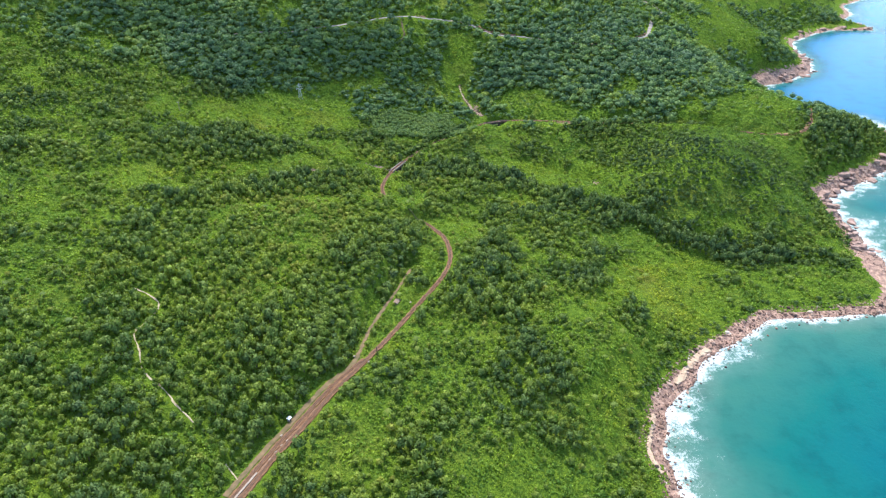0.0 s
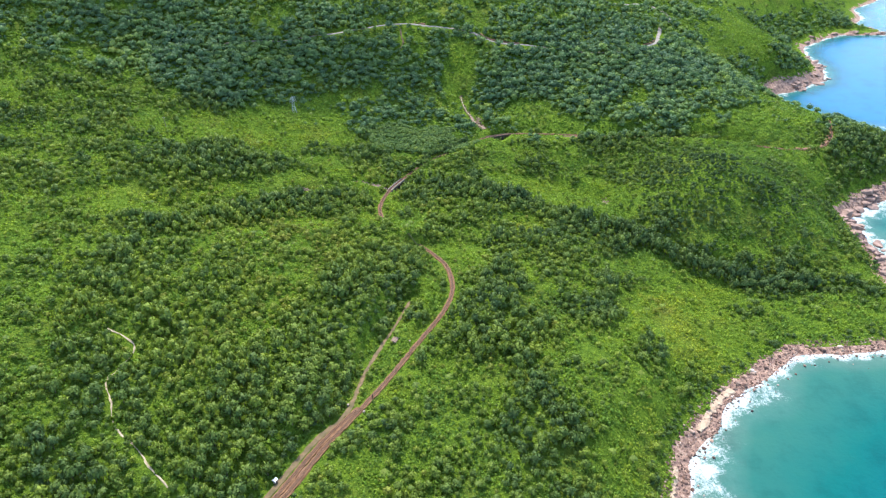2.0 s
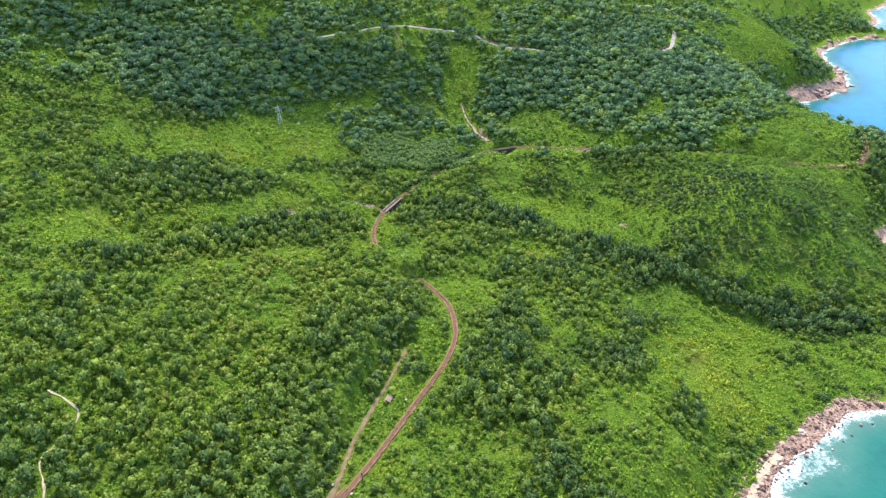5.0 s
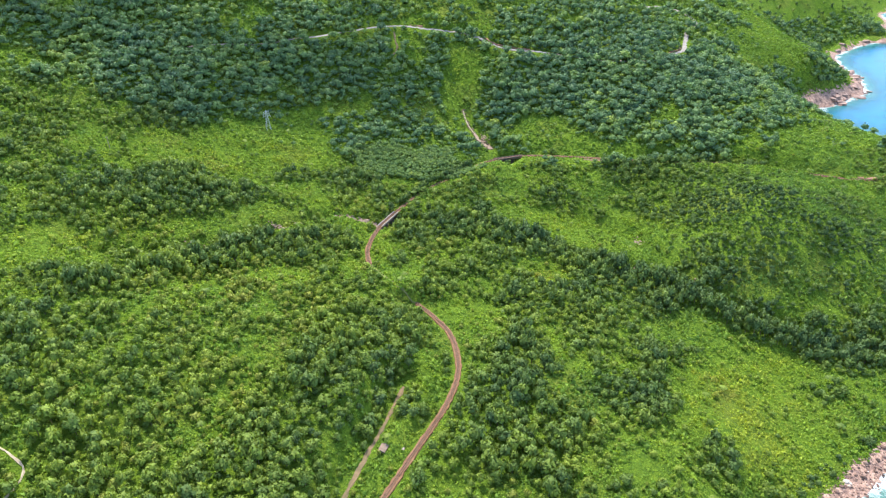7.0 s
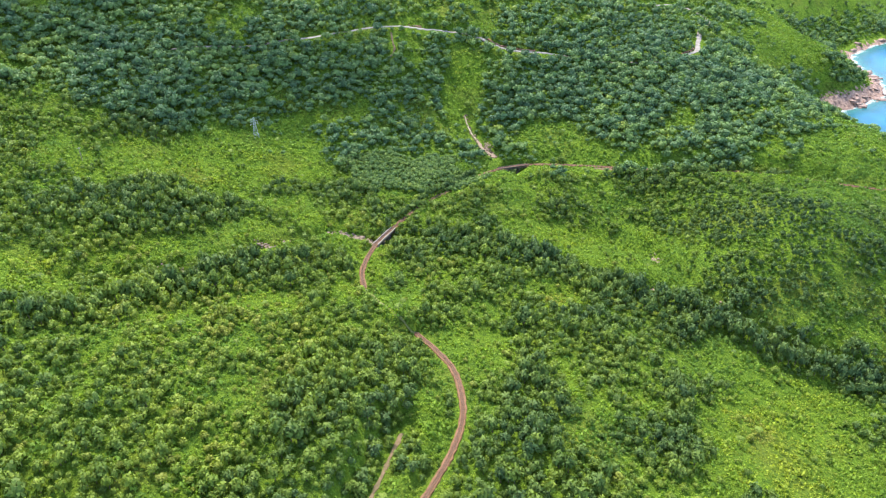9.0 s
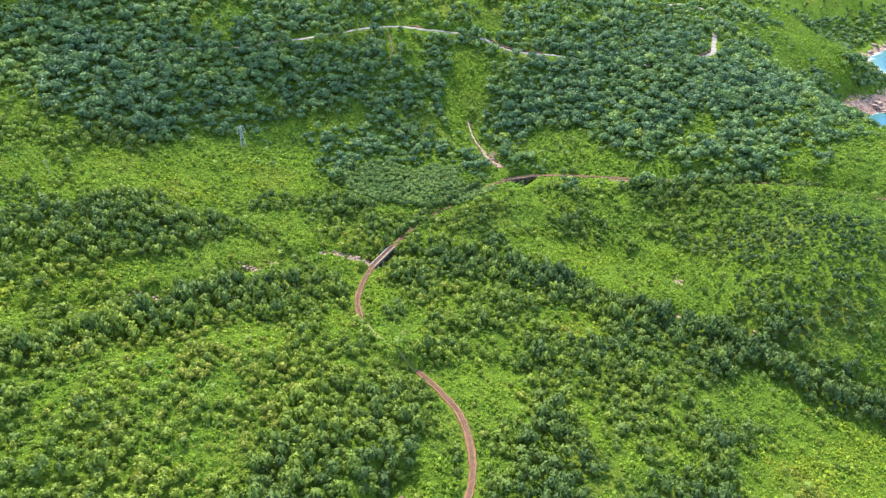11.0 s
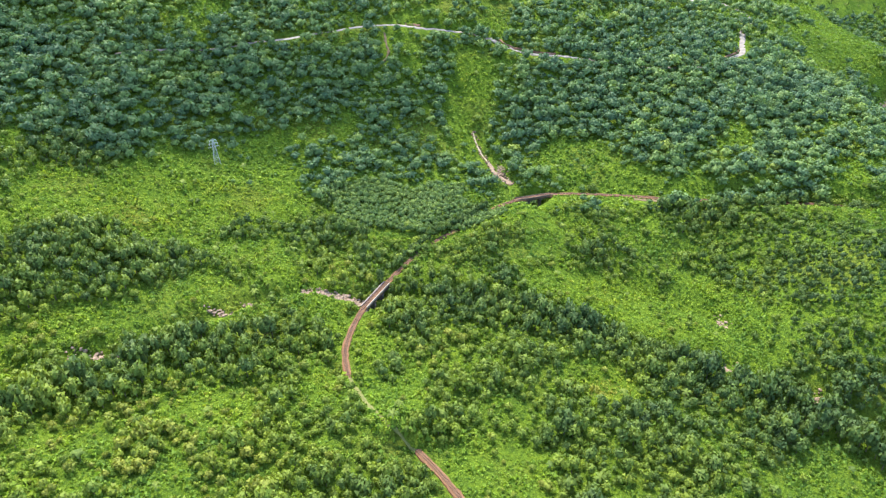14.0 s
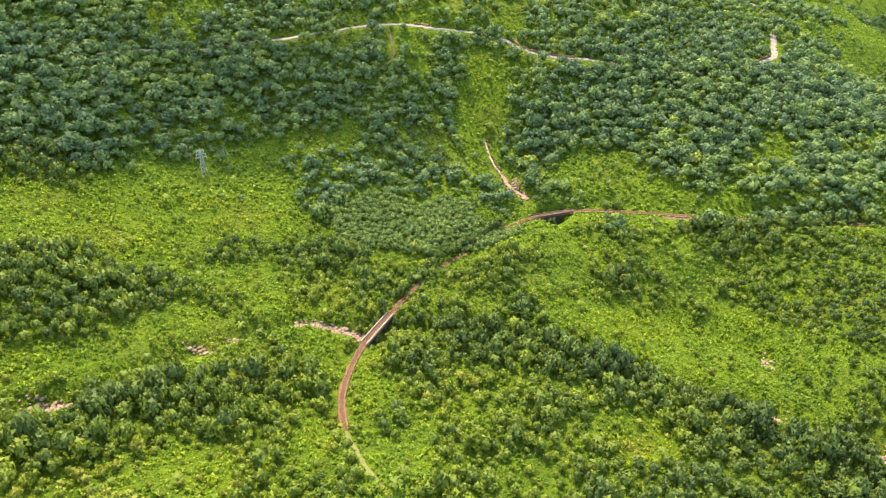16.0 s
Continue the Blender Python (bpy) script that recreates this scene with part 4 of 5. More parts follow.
def upright(seed, n):
    """A tall narrow tree with drooping grey-green sprays."""
    rng = np.random.RandomState(seed)
    vs, fs = [], []
    for i in range(n):
        z = (i + 0.5) / n
        r = 0.62 * (1 - z) ** 0.7 + 0.06
        a = i * 2.4 + rng.rand()
        p = np.array([r * math.cos(a), r * math.sin(a), 0.5 + z * 2.5])
        o = np.array([math.cos(a), math.sin(a), 0.9])
        side = np.array([-math.sin(a), math.cos(a), 0.0])
        s = 0.42 * (1.15 - 0.5 * z)
        k = len(vs)
        vs += [p - side * s * 0.6 - o * s * 0.7, p + side * s * 0.6 - o * s * 0.7, p + o * s + side * s * 0.2, p - side * s * 0.5 + o * s * 0.5]
        fs += [(k, k + 1, k + 2), (k, k + 2, k + 3)]
    cv = CORE_V * (0.42, 0.42, 1.15) + (0, 0, 1.6)
    tv, tf, _, tn = trunk_data(0.9, 0.07)
    vs = np.array(vs)
    return stacked([(vs, np.array(fs), round_normals(vs, (0, 0, 0.6)), 0), (cv, CORE_F, round_normals(cv, (0, 0, 1.2)), 0), (tv[:6], tf[:6], tn[:6], 1)])


def palm(seed, n=11):
    """A tuft of long drooping fronds."""
    rng = np.random.RandomState(seed)
    vs, fs = [], []
    for i in range(n):
        a = i * 2 * math.pi / n + rng.rand() * 0.5
        o, side = np.array([math.cos(a), math.sin(a), 0.0]), np.array([-math.sin(a), math.cos(a), 0.0])
        up = 0.35 + 0.5 * rng.rand()
        q = [np.array([0, 0, 1.1]), np.array([0, 0, 1.1]) + o * 0.6 + (0, 0, up * 0.6), np.array([0, 0, 1.1]) + o * 1.25 + (0, 0, up * 0.1)]
        k = len(vs)
        vs += [q[0] - side * 0.07, q[0] + side * 0.07, q[1] - side * 0.24, q[1] + side * 0.24, q[2]]
        fs += [(k, k + 1, k + 3), (k, k + 3, k + 2), (k + 2, k + 3, k + 4)]
    tv, tf, _, tn = trunk_data(1.1, 0.06)
    vs = np.array(vs)
    return stacked([(vs, np.array(fs), round_normals(vs, (0, 0, 0.2)), 0), (tv[:6], tf[:6], tn[:6], 1)])


def bush(seed, n, size=0.5):
    rng = np.random.RandomState(seed)
    v, f, nn = clumps(rng, n, size, 0.75, 0.0, 3)
    return stacked([(v + (0, 0, 0.12), f, nn, 0)])


def planted(name, templates, x, y, r, tall, tint, rng, mats, sink=0.2):
    """One mesh of many plants: each takes a template, turned, scaled and set on the ground."""
    z = sample(ZZ, x, y) - sink
    pick = rng.randint(len(templates), size=len(x))
    vs, fs, ms, ts, ns, n = [], [], [], [], [], 0
    for k, (tv, tf, tm, tn) in enumerate(templates):
        w = np.where(pick == k)[0]
        if not len(w):
            continue
        a = rng.rand(len(w)) * 2 * np.pi
        c, s = np.cos(a)[:, None], np.sin(a)[:, None]
        px = (tv[None, :, 0] * c - tv[None, :, 1] * s) * r[w][:, None] + x[w][:, None]
        py = (tv[None, :, 0] * s + tv[None, :, 1] * c) * r[w][:, None] + y[w][:, None]
        pz = tv[None, :, 2] * (r[w] * tall[w])[:, None] + z[w][:, None]
        vs.append(np.stack([px, py, pz], -1).reshape(-1, 3))
        fs.append((tf[None] + (np.arange(len(w)) * len(tv))[:, None, None]).reshape(-1, 3) + n)
        ns.append(np.stack([tn[None, :, 0] * c - tn[None, :, 1] * s, tn[None, :, 0] * s + tn[None, :, 1] * c, np.broadcast_to(tn[None, :, 2], px.shape)], -1).reshape(-1, 3))
        ms.append(np.tile(tm, len(w)))
        ts.append(np.repeat(tint[w], len(tv)))
        n += len(w) * len(tv)
    me = tri_mesh(name, np.vstack(vs), np.vstack(fs), mats, np.concatenate(ms), True, tint=np.concatenate(ts))
    me.normals_split_custom_set_from_vertices(np.vstack(ns))
    return me


# groves and clearings: middle, half axes, turn in degrees, how wooded (minus: open)
BELT_WOODS = [
    (-211, 709, 30, 25, 50, 0.9), (-176, 702, 25, 25, -5, 0.9), (-128, 614, 44, 17, 21, 0.9), (-176, 591, 17, 10, -53, 0.8), (-179, 631, 13, 4, 17, 0.4), (-91, 639, 29, 16, 10, 0.4), (-23, 662, 24, 18, -90, 1), (14, 674, 34, 14, -17, 1),
    (54, 664, 33, 17, -13, 1), (88, 654, 28, 20, 12, 1), (106, 645, 25, 15, 47, 0.8), (116, 621, 22, 15, 3, 0.8), (149, 608, 31, 15, -5, 0.8), (175, 597, 24, 12, 15, 0.8), (12, 614, 29, 18, 4, 0.5), (37, 626, 19, 16, 59, 0.5),
]
HUMP_WOODS = [
    (270, 662, 60, 42, 15, 0.45), (232, 705, 36, 34, 0, 0.45), (310, 630, 40, 34, 0, 0.4), (245, 618, 34, 16, 0, 0.4),
    (0, 584, 15, 9, 16, 0.4), (61, 590, 26, 10, 6, 0.4), (40, 713, 11, 10, 29, 0.8), (-2, 710, 15, 6, 0, 0.7), (-57, 491, 49, 40, 75, 0.9), (-31, 509, 29, 18, 84, 0.7), (-83, 405, 30, 15, 16, 0.7), (-181, 591, 41, 20, 57, 0.8),
    (-206, 556, 29, 14, 65, 0.7), (-237, 497, 24, 16, -43, 0.8), (-140, 618, 28, 15, 46, 0.7), (-275, 651, 32, 29, 65, 0.8), (-214, 678, 48, 40, 29, 0.8), (221, 567, 30, 18, 40, 0.9), (263, 556, 24, 14, 18, 0.9), (291, 545, 28, 16, 17, 0.9),
]
VALLEY_WOODS = [
    (-15, 300, 26, 34, 0, 0.3), (-34, 345, 16, 30, 30, 0.2),
    (-170, 340, 115, 95, 0, 0.5), (-200, 445, 95, 60, 0, 0.25),
    (182, 604, 40, 24, -4, 0.6), (25, 466, 28, 22, 87, 0.8), (30, 428, 31, 21, 4, 0.8), (47, 510, 31, 22, 16, 0.6), (113, 573, 53, 31, 23, 0.5), (137, 526, 21, 10, 22, 0.8), (153, 444, 13, 6, 31, 0.8), (230, 500, 8, 5, 47, 0.7),
    (258, 506, 12, 7, 45, 0.7), (117, 484, 23, 12, 30, 0.8), (-117, 328, 46, 45, -30, 0.5), (-101, 275, 30, 22, -8, 0.6), (-195, 260, 47, 21, 2, 0.6), (-86, 356, 29, 24, 78, 0.7), (38, 439, 52, 43, 74, 0.5), (57, 357, 31, 26, 47, 0.5),
    (149, 360, 15, 8, 31, 0.9), (101, 291, 11, 6, 40, 1), (152, 432, 31, 9, 70, 0.7), (127, 480, 26, 14, 62, 0.7), (288, 536, 30, 18, 15, 0.9),
]
SLOPE_WOODS = [
    (-129, 757, 24, 14, 17, 0.5), (-75, 757, 24, 22, 87, 0.4), (46, 754, 17, 13, 21, 0.6), (103, 750, 18, 7, 53, 0.6), (149, 729, 9, 6, -17, 0.7), (242, 999, 199, 94, 25, 0.9), (130, 939, 50, 37, 9, 0.6), (282, 842, 47, 27, 55, 0.8),
    (172, 867, 35, 30, 54, 0.7), (345, 948, 135, 35, 55, 0.7), (81, 924, 28, 26, 63, 0.6), (193, 781, 19, 13, -6, 0.8), (177, 799, 18, 10, -4, 0.7), (243, 800, 30, 17, 9, 0.7), (-256, 867, 95, 65, 34, 0.9), (-167, 915, 48, 42, 29, 0.8),
]
UPPER_WOODS = [
    (-253, 807, 45, 25, 50, 0.9), (-65, 935, 45, 31, 34, 0.4), (7, 929, 52, 28, 78, 0.3), (-91, 812, 24, 20, 32, 0.6), (493, 768, 135, 36, 54, 0.7), (530, 851, 170, 36, 52, 0.6), (512, 1010, 40, 48, 0, 0.8), (592, 1150, 50, 34, 20, 2.0),
    (-280, 885, 180, 80, -10, 0.4),
]
LOW_CLEARINGS = [
    (125, 693, 37, 30, 14, -1), (165, 687, 38, 17, 71, -1), (171, 654, 30, 13, -36, -0.9), (-189, 645, 26, 16, 7, -1), (-138, 671, 49, 24, 13, -0.8), (-63, 595, 18, 14, -71, -0.8), (-46, 645, 35, 6, -85, -0.8), (-35, 589, 22, 14, -86, -0.7),
    (15, 648, 19, 9, -7, -0.7), (81, 621, 22, 14, 3, -0.7), (17, 550, 35, 18, 84, -0.9), (-11, 488, 28, 14, -83, -0.9), (182, 499, 56, 29, 42, -1), (206, 461, 40, 30, 44, -1), (189, 560, 40, 21, 21, -0.9),
]
VALLEY_CLEARINGS = [
    (179, 671, 39, 22, 86, -0.6), (-121, 434, 32, 20, -73, -0.5), (-267, 575, 37, 33, 35, -0.8), (-24, 432, 24, 14, -72, -0.8), (247, 472, 23, 18, 38, -0.7), (98, 421, 26, 15, 26, -0.5), (199, 487, 77, 26, 62, -1), (112, 356, 59, 14, 67, -1),
    (52, 279, 62, 17, 10, -0.7), (-58, 293, 39, 23, 62, -0.75), (303, 489, 56, 24, 1, -0.9), (206, 437, 31, 17, 55, -0.8), (-233, 335, 36, 28, -3, -0.3), (399, 709, 29, 23, 43, -0.7),
]
SLOPE_CLEARINGS = [
    (31, 939, 58, 21, 77, -1.6), (59, 981, 32, 8, 9, -1), (129, 868, 44, 30, -8, -1.2), (149, 841, 29, 15, -21, -1), (84, 806, 45, 22, 1, -0.7), (49, 808, 36, 24, 46, -0.6), (127, 721, 41, 13, 7, -0.7), (165, 760, 17, 9, -1, -0.8),
    (-176, 789, 93, 39, 22, -1.1), (-104, 872, 38, 13, 39, -1), (-157, 856, 40, 21, 23, -0.3), (438, 858, 193, 44, 57, -0.6), (364, 775, 63, 32, 60, -0.6), (466, 1127, 113, 34, 60, -1.2), (560, 1230, 95, 150, 15, -1.6), (140, 812, 50, 9, -5, -0.9),
    (195, 1085, 40, 20, 0, -0.6), (70, 1030, 26, 14, 0, -0.9),
]
LUSH_PATCHES = [(122, 345, 18, 75), (195, 475, 45, 60), (130, 690, 40, 40), (-180, 790, 80, 32), (-20, 470, 14, 50), (-260, 600, 50, 30), (31, 939, 16, 50)]
DRY_PATCHES = [(210, 727, 35, 22), (81, 617, 22, 14), (-140, 585, 40, 14), (-150, 400, 40, 30), (-250, 420, 30, 20), (-95, 812, 35, 22), (176, 504, 9, 13), (-205, 262, 40, 20), (-210, 745, 40, 14)]
GROVES = BELT_WOODS + HUMP_WOODS + VALLEY_WOODS + SLOPE_WOODS + UPPER_WOODS + LOW_CLEARINGS + VALLEY_CLEARINGS + SLOPE_CLEARINGS
BELTS = [(curve_through([(-28, 702), (4, 697), (29, 684), (73, 667), (102, 653), (137, 632), (180, 598), (220, 566), (265, 550), (320, 541)]), 11.0),
         (curve_through([(-230, 535), (-213, 549), (-181, 590), (-143, 625), (-99, 648), (-66, 648)]), 9.0)]


def wooded(x, y):
    """How wooded a place is, from 0 to 1."""
    w = 0.42 + 0.45 * (value_noise(x, y, 55, 21) - 0.5) + 0.75 * (value_noise(x, y, 17, 22) - 0.5) + 0.35 * (value_noise(x, y, 8, 24) - 0.5)
    w = w + 0.18 * smooth((y - 820) / 160)
    for cx, cy, rx, ry, turn, amount in GROVES:
        c, s = math.cos(radians(turn)), math.sin(radians(turn))
        u, v = ((x - cx) * c + (y - cy) * s) / rx, (-(x - cx) * s + (y - cy) * c) / ry
        w = w + (0.72 if amount > 0 else 0.62) * amount * (1 - smooth((np.hypot(u, v) + 0.7 * (value_noise(x, y, 26, 23) - 0.5) - 0.45) / 0.9))
    for line, half in BELTS:
        w = w + 0.6 * (1 - smooth((line_distance(x, y, line) - half * 0.4) / (half * 0.8)))
    return np.clip(w, 0, 1)


def belt(x, y):
    """How near a place is to the middle of a tree belt, from 0 to 1."""
    return np.max([1 - smooth(line_distance(x, y, line) / (half * 0.9)) for line, half in BELTS], axis=0)


BEND = ROAD[(ROAD[:, 0] > 296) & (ROAD[:, 0] < 344) & (ROAD[:, 1] < 1085)]


def clear_of(x, y, r):
    """Which plants stand clear of tracks, road, paths, stream beds and shore."""
    ok = (line_distance(x, y, RAIL) > np.where(x > 95, 0.7, 1.9) + r * np.where(x > 95, 0.6, 0.7)) | ((x > 225) & (x < 392)) | ((y > 570) & (y < 624) & (x < 0)) | ((y > 722) & (y < 812) & (x > -35) & (x < 52) & (line_distance(x, y, RAIL) > np.where(y > 738, 0.05, 0.9 + r * 0.6)))
    ok &= (r < 1.5) | (y > 700) | ((y > 570) & (y < 624)) | (line_distance(x, y, RAIL) > 3.4 + r)
    ok &= line_distance(x, y, SECOND_TRACK) > 3.0 + r * 0.85
    ok &= line_distance(x, y, LANE) > 1.6 + r * 0.8
    ok &= line_distance(x, y, SPUR) > 1.2 + r * 0.8
    gap = value_noise(x, y, 9, 61) > 0.30
    ok &= line_distance(x, y, FOOTPATH) > np.where(gap, 0.4 + r * 0.8, 0.1)
    ok &= line_distance(x, y + 2.4, FOOTPATH) > np.where(gap, r * 0.8, 0.0)
    ok &= line_distance(x, y, np.vstack([ROAD, ROAD + (0, -5.0)])) > np.where(((x > -140) & (x < -105)) | ((x > -87) & (x < -20)) | ((x > -15) & (x < 30)) | ((x > 56) & (x < 146)) | ((x > 290) & (x < 344)), 2.4 + r * 0.5, 0.2)
    ok &= line_distance(x, y, NORTH_BED) > np.where(y < 888, 3.6, 2.0) + r * 0.7
    ok &= line_distance(x, y + 3.0, WEST_BED) > 4.2 + r * 0.8
    ok &= (line_distance(x, y + 5.0, NORTH_BED) > 3.2 + r * 0.8) | (y > 892)
    ok &= (line_distance(x, y + 4.0, BEND) > 4.5 + r * 0.9)
    ok &= np.hypot((x - 78) / 13, (y - 817) / 10) > 1
    ok &= line_distance(x, y, OVERGROWN) > np.where(value_noise(x, y, 6, 62) > 0.45, 0.1, 0.6) + r * 0.6
    ok &= np.hypot((x + 42) / (2.5 + r), (y - 980) / 20) > 1
    ok &= line_distance(x, y, side_path) > 0.5 + r * 0.8
    for cx, cy, rx, ry in ((-181, 616, 12, 6), (-132, 666, 7, 5), (-118, 679, 5, 4), (131, 655, 8, 3), (159, 641, 6, 4), (174, 627, 3, 3), (196, 612, 4, 5), (174, 684, 2.5, 5), (169, 811, 20, 3)):
        ok &= np.hypot((x - cx) / (rx + r * 0.7), (y - cy) / (ry + r * 0.7)) > 1
    return ok


def in_view_land(x, y, margin=0.0):
    return (x > -(0.50 * (y - 250) + 262 + margin)) & (y > 225) & (x < 0.75 * y + 260)


CREST = np.array([(-900, 700), (-499, 900), (-284, 1060), (18, 1180), (313, 1250), (534, 1330), (858, 1540), (1300, 2000)], float)


def below_crest(x, y):
    """Whether a place lies on this side of the mountain's crest line."""
    return y < np.interp(x, CREST[:, 0], CREST[:, 1])


def lattice(x0, x1, y0, y1, step, rng):
    gx, gy = np.meshgrid(np.arange(x0, x1, step), np.arange(y0, y1, step))
    x = (gx + rng.uniform(-0.5, 0.5, gx.shape) * step).ravel()
    y = (gy + rng.uniform(-0.5, 0.5, gy.shape) * step).ravel()
    k = in_view_land(x, y)
    return x[k], y[k]


rng = np.random.RandomState(7)
NEAR = [broadleaf(100 + i, 66, 0.26, 0.78 + 0.05 * (i % 4)) for i in range(8)]
MIDDLE = [broadleaf(150 + i, 56, 0.26, 0.78 + 0.05 * (i % 4), False) for i in range(8)]
FAR = [broadleaf(200 + i, 38, 0.31, 0.8 + 0.06 * (i % 3), False) for i in range(6)]
BUSH = [bush(300 + i, 9, 0.5) for i in range(6)]
TUFT = [bush(400 + i, 9, 0.5) for i in range(5)]


def dryness(x, y):
    """Yellowing and brownish patches, from 0 to 1."""
    out = 0.0
    for cx, cy, rx, ry in DRY_PATCHES:
        out = out + np.exp(-((x - cx) / rx) ** 2 - ((y - cy) / ry) ** 2)
    return np.clip(out, 0, 1) * (0.5 + value_noise(x, y, 12, 63))


def lushness(x, y):
    """Drifts of fresh yellow-green creepers, from 0 to 1."""
    out = 0.0
    for cx, cy, rx, ry in LUSH_PATCHES:
        out = out + np.exp(-((x - cx) / rx) ** 2 - ((y - cy) / ry) ** 2)
    return np.clip(out, 0, 1)


def inland(x, y):
    """Metres from the shore's edge, less where the beach is broad."""
    return sample(DD, x, y) - 26 * np.exp(-((x - 410) ** 2 + (y - 502) ** 2) / 2200)


# near woods
x, y = lattice(-480, 560, 225, 800, 4.6, rng)
d = inland(x, y)
w = wooded(x, y)
r = (1.3 + 2.4 * rng.rand(len(x)) ** 1.7) * (0.65 + 0.6 * w) * (1 + 0.2 * belt(x, y)) * (1 - 0.35 * (1 - smooth((np.hypot((x - 310) / 120, (y - 675) / 95) - 0.6) / 0.5)))
r = np.minimum(r, 4.4)
ok = (rng.rand(len(x)) < 0.16 + 0.84 * smooth((w - 0.14) / 0.5)) & (d > 16 + 2 * r) & clear_of(x, y, r)
x, y, r, w = x[ok], y[ok], r[ok], w[ok]
tint = np.clip(rng.normal(0.74 - 0.46 * w, 0.13, len(x)) + 0.4 * (value_noise(x, y, 40, 31) - 0.5) - 0.15 * belt(x, y) + 0.32 * np.exp(-((x + 110) ** 2 + (y - 525) ** 2) / 22000) - 0.3 * np.exp(-((x - 310) ** 2 + (y - 680) ** 2) / 14000), 0, 0.98)
tint = np.clip(tint + 0.2 * dryness(x, y), 0, 0.95)
grey = (np.hypot((x + 20) / 62, (y - 797) / 40) < 1)
single = (line_distance(x, y, SPUR) < 36) & (x < -20) & (r > 1.9) & (w > 0.4)
single &= np.cumsum(single) <= 300
lone = np.vstack([np.stack([x[single], y[single], r[single]], 1), [(121.5, 833.0, 3.4), (124.5, 832.2, 3.0)]])
rest = ~single & ~grey
forest = part("woodland", planted("woodland", NEAR, x[rest], y[rest], r[rest], 0.85 + 0.35 * rng.rand(rest.sum()) + 0.45 * smooth((w[rest] - 0.55) / 0.4) + 0.5 * belt(x[rest], y[rest]), tint[rest], rng, [LEAF, BARK]))
tagged(forest, "dense green broadleaf woodland and tall bushes covering the slopes", "woodland", kind="stuff")

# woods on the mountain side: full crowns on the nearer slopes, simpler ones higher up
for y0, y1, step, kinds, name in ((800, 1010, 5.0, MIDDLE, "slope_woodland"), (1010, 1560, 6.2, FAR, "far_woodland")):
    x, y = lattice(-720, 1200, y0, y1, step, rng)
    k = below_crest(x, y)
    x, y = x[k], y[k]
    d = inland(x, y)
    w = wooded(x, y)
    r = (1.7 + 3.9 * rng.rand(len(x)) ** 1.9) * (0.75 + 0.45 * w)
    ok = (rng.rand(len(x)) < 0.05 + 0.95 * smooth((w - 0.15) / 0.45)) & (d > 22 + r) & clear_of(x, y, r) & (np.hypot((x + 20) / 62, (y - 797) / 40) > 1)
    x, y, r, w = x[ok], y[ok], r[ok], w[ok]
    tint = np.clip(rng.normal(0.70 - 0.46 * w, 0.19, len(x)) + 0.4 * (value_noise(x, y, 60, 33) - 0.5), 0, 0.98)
    # these leaves carry the haze in their colour
    far = part(name, planted(name, kinds, x, y, r, 0.9 + 0.3 * rng.rand(len(x)), tint, rng, [HAZE_LEAF, BARK]))
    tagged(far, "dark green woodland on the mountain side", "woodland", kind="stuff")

# thinner woods outside the valley: behind its mouth and over the crest
gx, gy = np.meshgrid(np.arange(-820, 1000, 17.0), np.arange(-60, 1900, 17.0))
x, y = (gx + rng.uniform(-6, 6, gx.shape)).ravel(), (gy + rng.uniform(-6, 6, gy.shape)).ravel()
k = ((y < 228) | ~below_crest(x, y) | ~in_view_land(x, y)) & (inland(x, y) > 24) & (line_distance(x, y, RAIL) > 8) & (rng.rand(len(x)) < 0.8) & ~((x > -620) & (x < 150) & (y < 240))
x, y = x[k], y[k]
outer = part("outer_woodland", planted("outer_woodland", TUFT, x, y, 2.5 + 3.0 * rng.rand(len(x)), 1.0 + 0.5 * rng.rand(len(x)), 0.6 * rng.rand(len(x)), rng, [LEAF, BARK]))
tagged(outer, "scattered green trees on the surrounding hills", "woodland", kind="stuff")

# the valley's mouth, behind the first camera
gx, gy = np.meshgrid(np.arange(-620, 150, 5.2), np.arange(-60, 240, 5.2))
x, y = (gx + rng.uniform(-2.6, 2.6, gx.shape)).ravel(), (gy + rng.uniform(-2.8, 2.8, gy.shape)).ravel()
w = wooded(x, y)
k = ((y < 230) | ~in_view_land(x, y)) & (inland(x, y) > 16) & (rng.rand(len(x)) < 0.45 + 0.5 * w)
x, y, w = x[k], y[k], w[k]
r = 1.6 + 3.2 * rng.rand(len(x)) ** 2 * (0.6 + 0.6 * w)
k = clear_of(x, y, r)
mouth = part("mouth_woodland", planted("mouth_woodland", FAR[:2] + BUSH[:5], x[k], y[k], r[k], 0.9 + 0.4 * rng.rand(k.sum()), np.clip(0.85 - 0.6 * w[k] + 0.1 * rng.normal(size=k.sum()), 0, 0.98), rng, [LEAF, BARK]))
tagged(mouth, "green trees and bushes behind the valley's mouth", "woodland", kind="stuff")

# the grey-green grove above the railway curve
x, y = lattice(-90, 50, 755, 845, 3.0, rng)
r = 1.6 + 1.0 * rng.rand(len(x))
ok = (np.hypot((x + 20) / 62, (y - 797) / 40) + 0.8 * (value_noise(x, y, 22, 51) - 0.5) < 0.98) & clear_of(x, y, r)
x, y, r = x[ok], y[ok], r[ok]
grove = part("planted_grove", planted("planted_grove", [broadleaf(540 + i, 48, 0.27, 1.1) for i in range(5)], x, y, r, 0.9 + 0.3 * rng.rand(len(x)), rng.rand(len(x)), rng, [GREY_LEAF, BARK]))
tagged(grove, "grove of slender grey-green trees in close rows", "grove", kind="stuff")

